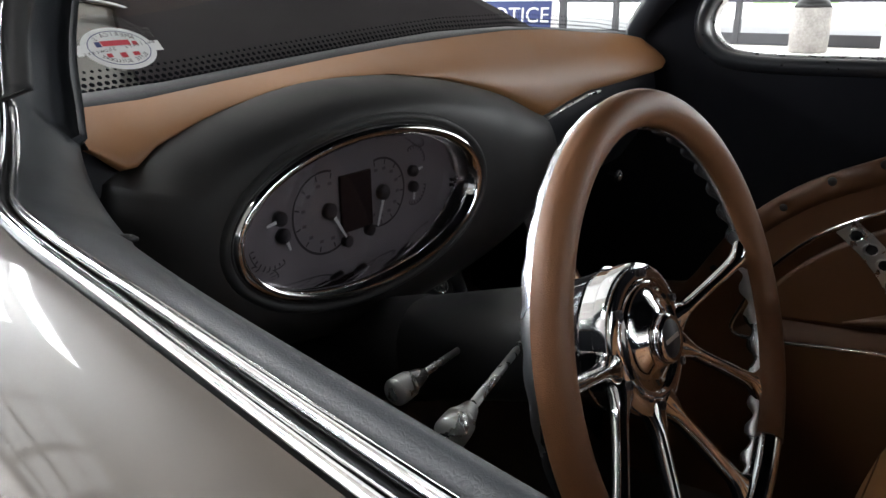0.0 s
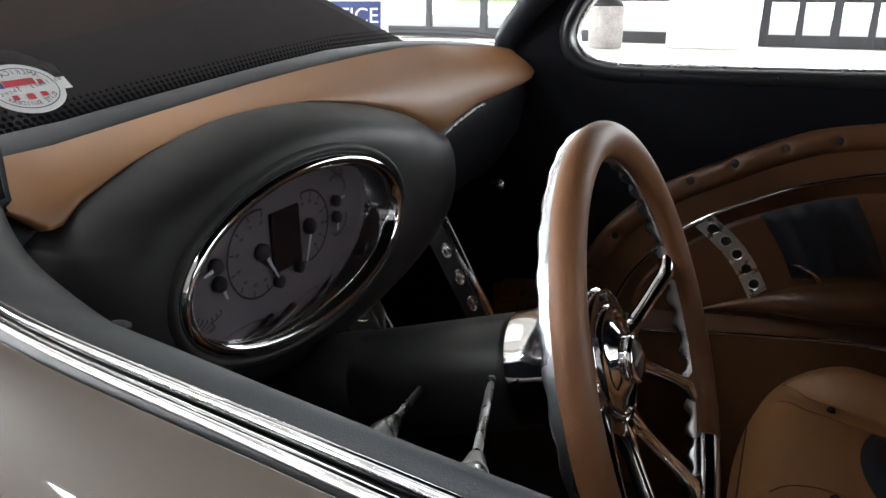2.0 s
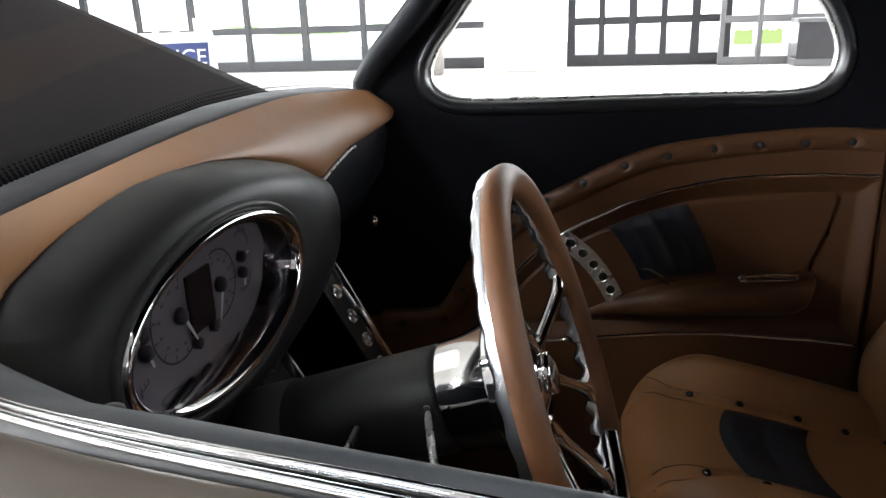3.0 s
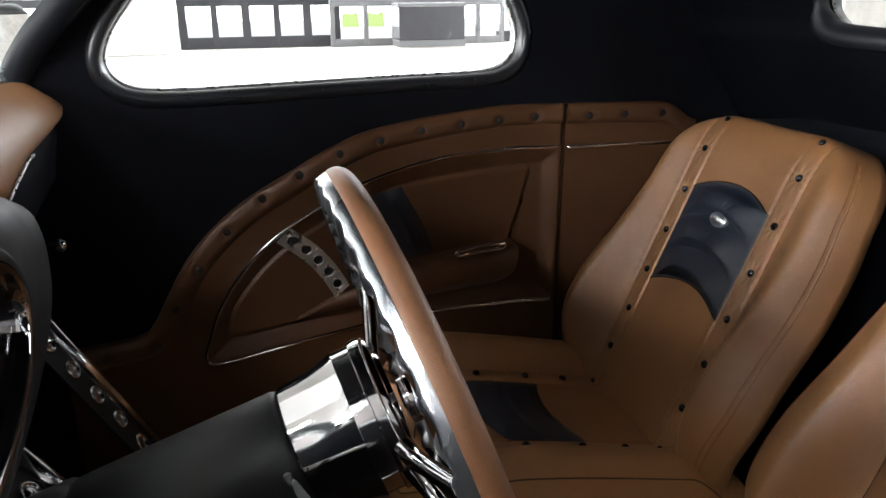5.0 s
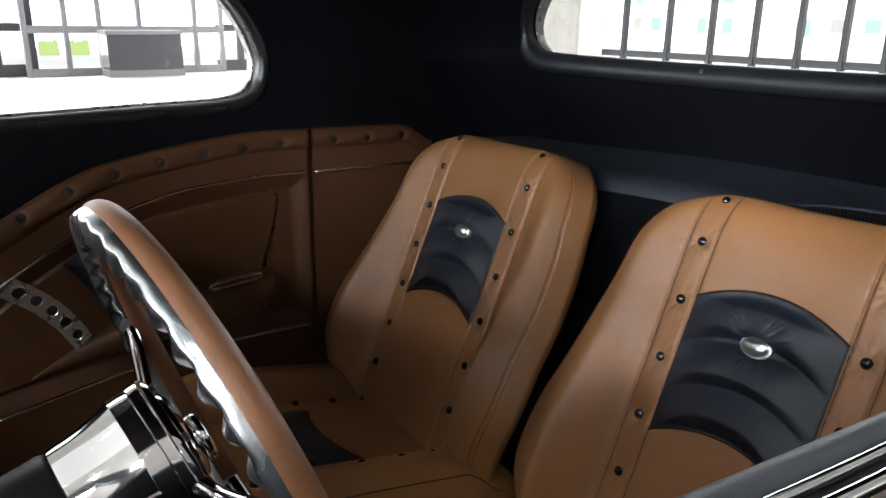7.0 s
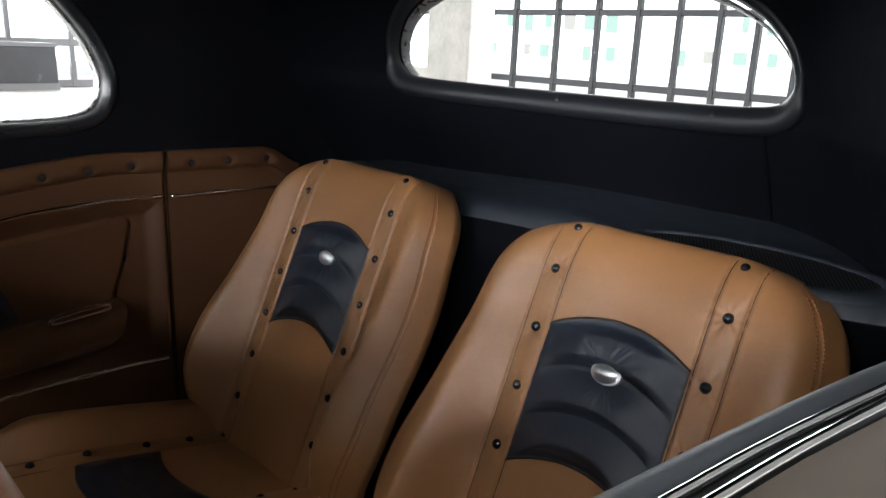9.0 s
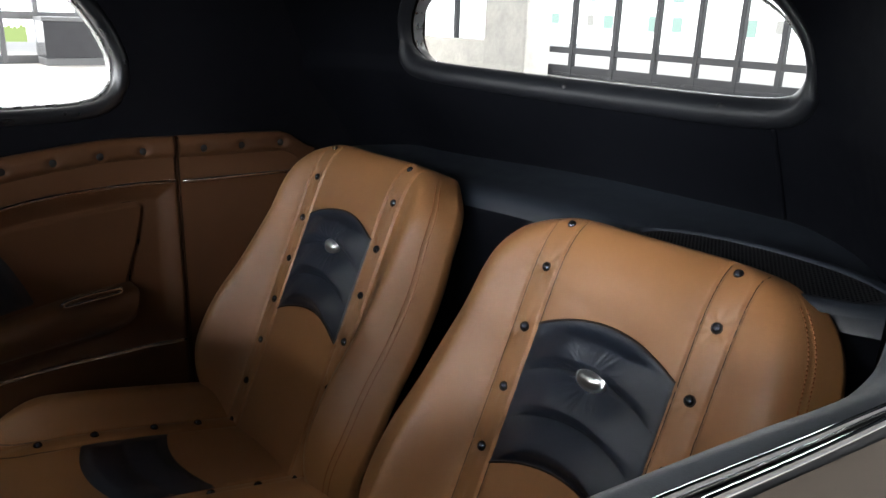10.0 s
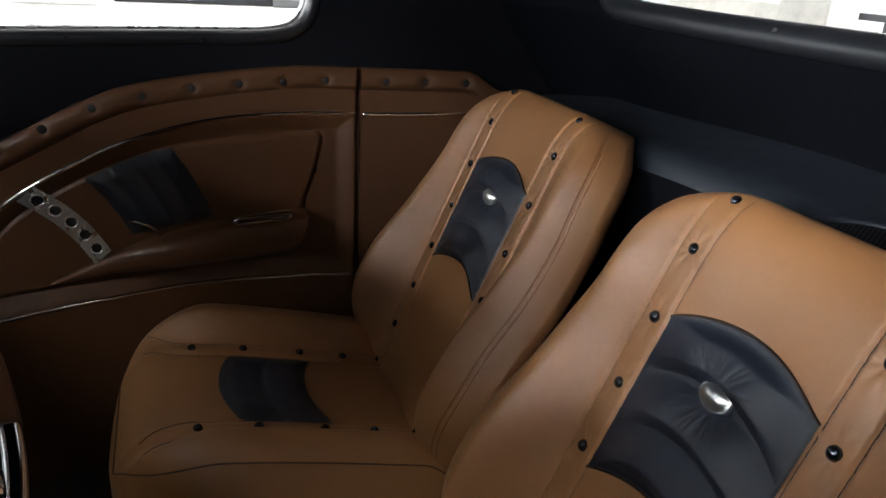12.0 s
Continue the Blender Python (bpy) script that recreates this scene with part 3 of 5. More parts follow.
            top = np.array([0.129, 0.841]) * (1 - s) + np.array([-0.025, 0.888]) * s + np.array([0.0, 0.006]) * math.sin(math.pi * s)
            bot = np.array([0.060, 0.722]) * (1 - s) + np.array([-0.097, 0.738]) * s
            p = bot * (1 - q) + top * q + np.array([-0.006, 0.0]) * math.sin(math.pi * q)
            edge = min(1, 8 * min(q, 1 - q, s, 1 - s))
            o = 0.0115 + 0.004 * edge + 0.007 * abs(math.sin(math.pi * s * 4)) ** 0.6 * edge
            r.append(on_wall(float(p[0]), float(p[1]), o) - door.location)
        rows.append(r)
    v, f = grid(rows)
    raw("pleated_insert", v, f, BLACK, door, "black pleated leather insert")
    # drilled metal plate
    a, b = Vector((0, 0.222, 0.828)), Vector((0, 0.112, 0.690))
    along = (b - a).normalized()
    across = Vector((0, along.z, -along.y))
    bm = bmesh.new()
    L = (b - a).length
    holes = [L * (0.12 + 0.19 * i) for i in range(5)]
    nu, nv = 161, 45
    vs = {}
    for i in range(nu):
        for k in range(nv):
            s, w = L * i / (nu - 1), -0.019 + 0.038 * k / (nv - 1)
            bow = 0.012 * math.sin(math.pi * i / (nu - 1))
            p = a + along * s + across * (w + bow)
            hole = min(math.hypot(s - h, w) for h in holes)
            o = 0.026 - (0.007 if hole < 0.0098 else 0.0) + (0.0015 if 0.0098 <= hole < 0.0125 else 0)
            vs[i, k] = bm.verts.new(on_wall(p.y, p.z, o) - door.location)
    for i in range(nu - 1):
        for k in range(nv - 1):
            bm.faces.new((vs[i, k], vs[i + 1, k], vs[i + 1, k + 1], vs[i, k + 1]))
    part("drilled_plate", bm, STEEL, door, "curved brushed metal plate with five holes")
    for h in holes:
        p = a + along * h + across * 0.012 * math.sin(math.pi * h / L)
        bm = bmesh.new()
        lathe(bm, [(0.0092, 0), (0.0092, 0.001), (0, 0.001)], Matrix.Translation(on_wall(p.y, p.z, 0.0225) - door.location) @ pose(0, 0, 0, 0, -90, 0), 18)
        part("hole", bm, RUBBER, door, "dark hole of the plate")
    # armrest
    AT = [(0.205, 0.648), (0.10, 0.690), (0.02, 0.714), (-0.08, 0.730), (-0.20, 0.740), (-0.272, 0.742), (-0.292, 0.722)]
    AB = [(0.205, 0.643), (0.10, 0.652), (0.02, 0.652), (-0.08, 0.653), (-0.18, 0.655), (-0.245, 0.660), (-0.285, 0.690)]
    tp, bt = spline(AT, 50), spline(AB, 50)
    rows = []
    for i in range(50):
        q = i / 49
        deep = 0.050 * smooth01(q * 2.2) * smooth01((1 - q) * 9)
        T, B = tp[i], bt[i]
        r = []
        for k in range(15):
            s = k / 14
            ang = math.pi * s
            o = 0.006 + (deep + 0.012) * (max(0, math.sin(ang)) ** 0.40)
            p = T * (1 - smooth01(s)) + B * smooth01(s)
            r.append(on_wall(float(p[0]), float(p[1]), o) - door.location)
        rows.append(r)
    v, f = grid(rows)
    raw("armrest", v, f, TAN_DOOR, door, "padded tan armrest")
    # pull handle on the armrest and door opener
    loop = [(-0.130, 0.742), (-0.140, 0.748), (-0.19, 0.752), (-0.235, 0.752), (-0.243, 0.748), (-0.235, 0.742), (-0.19, 0.740), (-0.14, 0.738)]
    pp = spline(loop + loop[:1], 40)
    raw("pull_handle", *sweep([on_wall(float(p[0]), float(p[1]), 0.062) - door.location for p in pp[:-1]], circle(0.0046, 8), closed=True), CHROME, door, "chrome pull handle")
    pp = spline([(0.060, 0.758), (0.045, 0.760), (0.025, 0.748), (0.008, 0.722)], 18)
    raw("door_opener", *sweep([on_wall(float(p[0]), float(p[1]), 0.030 + 0.022 * math.sin(math.pi * i / 17)) - door.location for i, p in enumerate(pp)], circle(0.005, 8, 1.3, 0.7)), CHROME, door, "curved chrome door opener")
    raw("edge_piping", *sweep([on_wall(-0.395, float(z), 0.008) - door.location for z in np.linspace(0.3, 1.034, 40)], circle(0.0032, 8)), TAN_DOOR, door, "tan piping down the rear edge")
    # quarter panel behind the door
    qp = thing("quarter_panel", (0.6, -0.6, 0.6), "tan leather quarter panel behind the passenger door", "side panel")
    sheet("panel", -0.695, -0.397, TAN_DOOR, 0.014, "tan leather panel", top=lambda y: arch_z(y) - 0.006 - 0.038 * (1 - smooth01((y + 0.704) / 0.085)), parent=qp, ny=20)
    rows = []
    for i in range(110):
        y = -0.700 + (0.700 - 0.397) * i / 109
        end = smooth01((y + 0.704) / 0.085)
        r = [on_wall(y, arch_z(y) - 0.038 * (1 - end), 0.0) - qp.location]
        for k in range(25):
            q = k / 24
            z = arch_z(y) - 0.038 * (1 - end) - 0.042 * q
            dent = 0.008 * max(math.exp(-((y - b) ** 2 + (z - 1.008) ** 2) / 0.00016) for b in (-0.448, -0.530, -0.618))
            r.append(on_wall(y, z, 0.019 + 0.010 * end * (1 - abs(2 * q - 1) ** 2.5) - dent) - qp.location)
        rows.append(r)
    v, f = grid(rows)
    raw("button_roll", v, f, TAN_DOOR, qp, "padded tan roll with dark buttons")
    for y in (-0.448, -0.530, -0.618):
        bm = bmesh.new()
        lathe(bm, [(0.0085, -0.004), (0.0085, 0.0), (0.0066, 0.0022), (0.0035, 0.0032), (0.0, 0.0036)], Matrix.Translation(on_wall(y, 1.008, 0.0215) - qp.location) @ pose(0, 0, 0, 0, -90, 0), 14)
        part("button", bm, RUBBER, qp, "dark upholstery button")
    raw("bright_trim", *sweep([on_wall(float(y), 0.941, 0.017) - qp.location for y in np.linspace(-0.72, -0.400, 20)], circle(0.0046, 10)), CHROME, qp, "thin polished trim line")


passenger_panel()


def rear_panel():
    # panel below and round the rear window, package shelf
    zc = 1.291

    def py(z):
        # the panel leans forward as it rises
        return lerp_table(z, [0.80, 1.02, 1.171, 1.205, 1.45], [-1.0, -0.888, -0.797, -0.800, -0.715])

    def wrap(x):
        # the panel curves forward into the sides
        return 3.6 * max(0.0, -x - 0.36) ** 2 + 3.6 * max(0.0, x - 0.48) ** 2

    edge = [(0, 1.197), (0.15, 1.1975), (0.30, 1.199), (0.375, 1.204), (0.402, 1.217), (0.413, 1.24), (0.405, 1.275), (0.385, 1.305), (0.355, 1.333), (0.30, 1.362), (0.20, 1.390), (0.10, 1.402)]
    ring = edge + [(0, 1.405)] + [(-x, z) for x, z in edge[:0:-1]]
    outline = [(float(p[0]), float(p[1])) for p in spline(ring + ring[:1], 161)[:-1]]
    n = len(outline)
    rows = []
    for k in range(17):
        q = k / 16
        r = []
        for x, z in outline:
            d = np.array([x, z - zc])
            sc = min(0.75 / max(abs(d[0]), 1e-6), ((1.54 - zc) if d[1] > 0 else (zc - 0.80)) / max(abs(d[1]), 1e-6))
            xx, zz = d[0] * (1 + (sc - 1) * q), zc + d[1] * (1 + (sc - 1) * q)
            r.append(Vector((xx, py(zz) + wrap(xx), zz)))
        rows.append(r)
    v, f = grid(rows, True)
    raw("rear_trim", v, f, SUEDE, car, "black trimmed panel round the rear window")
    path = [Vector((x, py(z) + wrap(x), z)) for x, z in outline]
    fr = []
    for i, p in enumerate(path):
        t = (path[(i + 1) % n] - path[i - 1]).normalized()
        inn = Vector((0, 0.95, 0.3)).normalized()
        s = t.cross(inn).normalized()
        if s.dot(p - Vector((0, p.y, zc))) < 0:
            s = -s
        fr.append((s, inn))
    rows = []
    for p, (d, u) in zip(path, fr):
        k = 0.42 + 0.58 * smooth01((-d.z - 0.2) / 0.7)
        rows.append([p + d * a * k + u * b * (0.6 + 0.4 * k) for a, b in ((-0.004, -0.022), (-0.004, -0.004), (0.0, 0.006), (0.008, 0.013), (0.020, 0.016), (0.031, 0.013), (0.037, 0.007), (0.039, 0.0), (0.038, -0.006))])
    v, f = grid(rows, False, True)
    raw("rear_window_moulding", v, f, MOULD, car, "rounded black moulding round the rear window")
    for x in (-0.30, -0.02):
        bm = bmesh.new()
        lathe(bm, [(0.006, -0.004), (0.006, 0.001), (0.004, 0.0025), (0, 0.003)], Matrix.Translation((x, py(1.185) + 0.016, 1.187)) @ Vector((0, 0.95, 0.3)).to_track_quat("Z", "Y").to_matrix().to_4x4(), 14)
        part("screw", bm, RUBBER, car)
    rows = [[p - d * 0.004 - u * 0.022, p - d * 0.007 - u * 0.026, p - d * 0.008 - u * 0.046] for p, (d, u) in zip(path, fr)]
    v, f = grid(rows, False, True)
    raw("rear_window_seal", v, f, STEEL, car, "bright rear window edge")
    bm = bmesh.new()
    bm.faces.new([bm.verts.new((x, -0.835 + (z - 1.203) * 0.35, z)) for x, z in outline])
    g = part("rear_glass", bm, GLASS, car, "clear rear window glass", smooth=False)
    g.visible_shadow = False
    # vertical seam
    raw("panel_seam", *sweep([Vector((-0.372, py(z) + 0.0015, z)) for z in np.linspace(1.165, 1.03, 10)], circle(0.0036, 8)), SUEDE, car, "dark panel seam")
    # shelf
    rows = []
    for i in range(80):
        x = -0.66 + 1.32 * i / 79
        r = []
        for y, z in ((-0.99, 1.045), (-0.90, 1.030), (-0.885, 1.026), (-0.86, 1.020), (-0.80, 1.014), (-0.74, 1.008), (-0.722, 1.003), (-0.710, 0.993), (-0.704, 0.975)):
            drop = 0.03 * smooth01((x + 0.1) / 0.6)
            out = 0.058 * math.exp(-((x + 0.43) / 0.19) ** 4) * smooth01((y + 0.86) / 0.14)
            r.append(Vector((x, y + out, z - drop)))
        rows.append(r)
    v, f = grid(rows)
    raw("package_shelf", v, f, SHELF, car, "blue-black vinyl package shelf")
    v, f = grid([[Vector((x, -0.704 + 0.058 * math.exp(-((x + 0.43) / 0.19) ** 4), 0.975 - 0.03 * smooth01((x + 0.1) / 0.6) - q)) for q in (0.0, 0.3, 0.72)] for x in np.linspace(-0.66, 0.66, 80)])
    raw("shelf_riser", v, f, SUEDE, car, "black trimmed riser behind the seats")


rear_panel()


def floor_pan():
    rows = []
    for i in range(20):
        y = -0.75 + 1.75 * i / 19
        z = 0.22 + 0.35 * smooth01((y - 0.55) / 0.45)
        r = []
        for k in range(25):
            x = -0.62 + 1.24 * k / 24
            tun = 0.14 * math.exp(-(x / 0.12) ** 4)
            r.append(Vector((x, y, z + tun)))
        rows.append(r)
    v, f = grid(rows)
    raw("floor_pan", v, f, CARPET, car, "dark carpeted floor and tunnel")
    for sx in (-1, 1):
        v, f = grid([[Vector((sx * (wall_x(min(y, 0.74)) + 0.004), y, z)) for y in np.linspace(0.45, 1.0, 10)] for z in (0.2, 0.7, 1.04 if sx < 0 else 1.08)])
        raw("kick_panel", v, f, VINYL, car, "dark kick panel")
    # firewall, and inner face of the driver's door
    v, f = grid([[Vector((x, 0.98, z)) for x in np.linspace(-0.62, 0.62, 10)] for z in (0.2, 1.14)])
    raw("firewall", v, f, CARPET, car, "dark firewall")
    v, f = grid([[Vector((-wall_x(y) - 0.01 - (0.0 if z > 0.3 else 0), y, z)) for y in np.linspace(-0.9, 0.75, 20)] for z in (0.2, 0.8, 1.075)])
    raw("inner_door_skin", v, f, VINYL, car, "black inner face of the driver's door")
    v, f = grid([[Vector((-wall_x(y) + 0.0, y, z)) for y in np.linspace(-0.9, -0.345, 12)] for z in (1.075, 1.3, 1.54)])
    raw("driver_quarter", v, f, SUEDE, car, "black trimmed quarter behind the driver's window")


floor_pan()


# ---- outer body ----
def car_shell():
    # passenger side, the mirror of the driver's door
    prof = [(0.0, 0.0), (0.022, -0.006), (0.047, -0.026), (0.076, -0.074), (0.102, -0.17), (0.110, -0.26), (0.108, -0.40), (0.10, -0.60), (0.08, -0.80)]
    rows = []
    for y in np.linspace(-1.0, 1.15, 60):
        x0 = lerp_table(y, [-1.0, -0.5, -0.235, 0.10, 0.346, 0.6, 0.8, 1.15], [0.72, 0.745, 0.745, 0.69, 0.655, 0.60, 0.55, 0.46])
        rows.append([Vector((x0 + a, y, 1.085 + b)) for a, b in prof])
    v, f = grid(rows)
    raw("outer_door_skin", v, f, PAINT, car, "glossy bronze passenger side")
    # panel round the rear window, with the opening left free
    edge = [(0.43, 1.17), (0.45, 1.24), (0.44, 1.29), (0.41, 1.34), (0.33, 1.39), (0.15, 1.43)]
    ring = edge + [(-x, z) for x, z in edge[::-1]]
    rows = []
    for q in np.linspace(0, 1, 6):
        r = []
        for x, z in ring + ring[:1]:
            k = min(0.76 / max(abs(x), 1e-6), (0.24 if z > 1.28 else 0.33) / max(abs(z - 1.28), 1e-6))
            r.append(Vector((x * (1 + (k - 1) * q), -0.86 - 0.35 * (1.28 - z) * 0.5 - 0.14 * q, 1.28 + (z - 1.28) * (1 + (k - 1) * q))))
        rows.append(r)
    v, f = grid(rows)
    raw("rear_skin", v, f, PAINT, car, "bronze panel round the rear window")
    # tail
    rows = []
    for i in range(16):
        q = i / 15
        y, w = -0.98 - 0.95 * q, 0.80 * math.sqrt(max(0.0, 1 - q ** 2.6)) + 0.01
        top = 1.06 - 0.60 * q ** 1.8
        rows.append([Vector((-w * math.cos(a) * (abs(math.cos(a)) ** -0.4 if abs(math.cos(a)) > 1e-3 else 0), y, 0.30 + (top - 0.30) * math.sin(a) ** 0.6)) for a in np.linspace(0, math.pi, 25)])
    v, f = grid(rows)
    raw("tail", v, f, PAINT, car, "rounded bronze tail")
    # nose below the raised hood
    rows = []
    for i in range(14):
        q = i / 13
        y, w, top = 0.98 + 1.12 * q, 0.56 - 0.27 * q, 0.98 - 0.08 * q
        rows.append([Vector((-w, y, 0.34)), Vector((-w, y, top - 0.10)), Vector((-w * 0.93, y, top - 0.02)), Vector((-w * 0.7, y, top)), Vector((w * 0.7, y, top)), Vector((w * 0.93, y, top - 0.02)), Vector((w, y, top - 0.10)), Vector((w, y, 0.34))])
    v, f = grid(rows)
    f.append(tuple(range(13 * 8, 14 * 8)))
    raw("nose", v, f, PAINT, car, "bronze engine bay sides")
    # wheels and their fenders
    for x, y in ((-0.66, 1.48), (0.66, 1.48), (-0.72, -1.38), (0.72, -1.38)):
        m = Matrix.Translation((x, y, 0.33)) @ pose(0, 0, 0, 0, 90 if x > 0 else -90, 0)
        bm = bmesh.new()
        lathe(bm, [(0.20, -0.10), (0.27, -0.11), (0.315, -0.10), (0.33, -0.06), (0.33, 0.06), (0.315, 0.10), (0.27, 0.11), (0.20, 0.10)], m, 48)
        tyre = part("wheel", bm, RUBBER, car, "black tyre")
        bm = bmesh.new()
        lathe(bm, [(0.205, 0.085), (0.19, 0.095), (0.175, 0.06), (0.06, 0.04), (0.055, 0.07), (0.03, 0.085), (0, 0.087)], m, 40)
        part("rim", bm, CHROME, tyre, "polished wheel rim")
        s0 = 1 if x > 0 else -1
        rows = []
        for a in np.linspace(radians(8), radians(172), 24):
            c = Vector((0, math.cos(a), math.sin(a)))
            rows.append([Vector((x - s0 * 0.20, y, 0.33)) + c * 0.40, Vector((x, y, 0.33)) + c * 0.425, Vector((x + s0 * 0.10, y, 0.33)) + c * 0.41, Vector((x + s0 * 0.145, y, 0.33)) + c * 0.36])
        v, f = grid(rows)
        raw("wheel_arch", v, f, PAINT, car, "rounded bronze fender")


car_shell()


# ---- windscreen, cowl, hood ----
def front():
    base = lambda x: 0.675 - 0.03 * (x / 0.5) ** 2
    zb = lambda x: lerp_table(x, [-0.57, -0.49, -0.40, -0.23, -0.1, 0.03, 0.2, 0.35, 0.45, 0.55, 0.58], [1.138, 1.139, 1.140, 1.150, 1.158, 1.165, 1.165, 1.156, 1.148, 1.135, 1.130])
    # dash top between the tan roll and the glass
    rows = []
    for i in range(41):
        x = -0.57 + 1.14 * i / 40
        y1 = max(base(x), 0.615)
        rows.append([Vector((x, 0.585, 1.05)), Vector((x, 0.598, lerp_table(x, UPX, UPZ) - 0.004)), Vector((x, 0.61, lerp_table(x, UPX, UPZ) + 0.002)), Vector((x, y1, zb(x))), Vector((x, y1 + 0.06, zb(x) - 0.02))])
    v, f = grid(rows)
    raw("dash_top", v, f, VINYL, dash, "black vinyl dash top")
    # glass
    rows = []
    for k in range(9):
        q = k / 8
        rows.append([Vector((x * (1 - 0.12 * q), base(x) + 0.012 - 0.30 * q, zb(x) - 0.004 + 0.29 * q)) for x in np.linspace(-0.575, 0.575, 31)])
    v, f = grid(rows)
    g = raw("windscreen", v, f, GLASS, car, "clear windscreen glass")
    g.visible_shadow = False
    # band of black dots along the bottom of the glass
    bm = bmesh.new()
    for row in range(4):
        for i in range(150):
            x = -0.56 + 1.12 * (i + 0.5 * (row % 2)) / 150
            q = 0.012 + row * 0.022
            p = Vector((x * (1 - 0.12 * q), base(x) + 0.010 - 0.30 * q, zb(x) - 0.004 + 0.29 * q))
            rr = 0.0031 - 0.0005 * row
            m = Matrix.Translation(p) @ pose(0, 0, 0, 46, 0, 0)
            bmesh.ops.create_circle(bm, cap_ends=True, segments=8, radius=rr, matrix=m)
    part("dot_band", bm, SUEDE, car, "band of black dots printed on the windscreen", smooth=False)["kind"] = "stuff"
    # passenger pillar
    path = spline([(0.575, 0.62, 1.09), (0.565, 0.615, 1.14), (0.555, 0.575, 1.20), (0.535, 0.49, 1.29), (0.51, 0.39, 1.42)], 20)
    raw("windscreen_pillar", *sweep(path, [(-0.03, -0.02), (0.02, -0.025), (0.035, 0.0), (0.02, 0.02), (-0.025, 0.022)]), VINYL, car, "black trimmed windscreen pillar")
    # raised hood, hinged at the cowl; its dark colour holds the shade
    rows = []
    for k in range(16):
        q = k / 15
        y = 0.78 + 1.176 * q
        z = 1.085 + 0.635 * q
        h = 0.493 - 0.44 * q
        rows.append([Vector((0.158 + h * s, y, z + 0.03 * (1 - s * s) * q)) for s in np.linspace(-1, 1, 21)])
    v, f = grid(rows)
    ob = raw("hood", v, f, HOOD_SHADED, car, "raised hood hinged at the cowl, coloured dark for its shaded face")
    md = ob.modifiers.new("thick", "SOLIDIFY")
    md.thickness, md.offset = 0.02, -1
    # fender sheet beside the hood with a polished edge, added for a bright reflection
    rows = []
    for i in range(16):
        a = i / 15
        rows.append([Vector((-0.56 + 0.40 * b, 0.80 + 0.55 * a, 1.06 + 0.10 * a + 0.17 * math.sin(math.pi * (0.15 + 0.6 * b)) * smooth01(a * 1.5))) for b in np.linspace(0, 1, 14)])
    v, f = grid(rows)
    raw("fender", v, f, PALE_REFLECT, car, "fender sheet beside the raised hood, pale for a bright reflection")
    raw("fender_trim", *sweep(spline([(-0.36, 0.99, 1.222), (-0.306, 1.0, 1.214), (-0.25, 1.0, 1.203), (-0.222, 1.0, 1.190), (-0.20, 1.0, 1.162), (-0.186, 1.0, 1.120), (-0.180, 1.0, 1.06)], 40), circle(0.0055, 8)), CHROME, car, "polished fender edge")
    # cowl in front of the glass
    rows = []
    for i in range(25):
        x = -0.57 + 1.14 * i / 24
        rows.append([Vector((x, base(x) + 0.01, zb(x) - 0.012)), Vector((x, 0.76, zb(x) - 0.05)), Vector((x, 0.95, 1.03)), Vector((x, 1.0, 0.9))])
    v, f = grid(rows)
    raw("cowl", v, f, PAINT, car, "bronze painted cowl")


# ---- dashboard ----
dash = thing("dashboard", (0, 0.6, 1.0), "charcoal dashboard pod with tan leather roll along its top", "dashboard")
dash.location = (0, 0, 0)
LOWX = [-0.520, -0.496, -0.472, -0.432, -0.403, -0.338, -0.266, -0.182, -0.083, 0.012, 0.095, 0.140, 0.19, 0.266, 0.383, 0.50, 0.552]
LOWZ = [1.100, 1.081, 1.099, 1.114, 1.122, 1.134, 1.137, 1.132, 1.116, 1.092, 1.060, 1.042, 1.052, 1.064, 1.067, 1.072, 1.078]
UPX = [-0.57, -0.530, -0.455, -0.36, -0.222, -0.12, 0.0, 0.10, 0.20, 0.35, 0.45, 0.55, 0.58]
UPZ = [1.132, 1.133, 1.134, 1.142, 1.153, 1.159, 1.163, 1.165, 1.162, 1.150, 1.143, 1.130, 1.126]


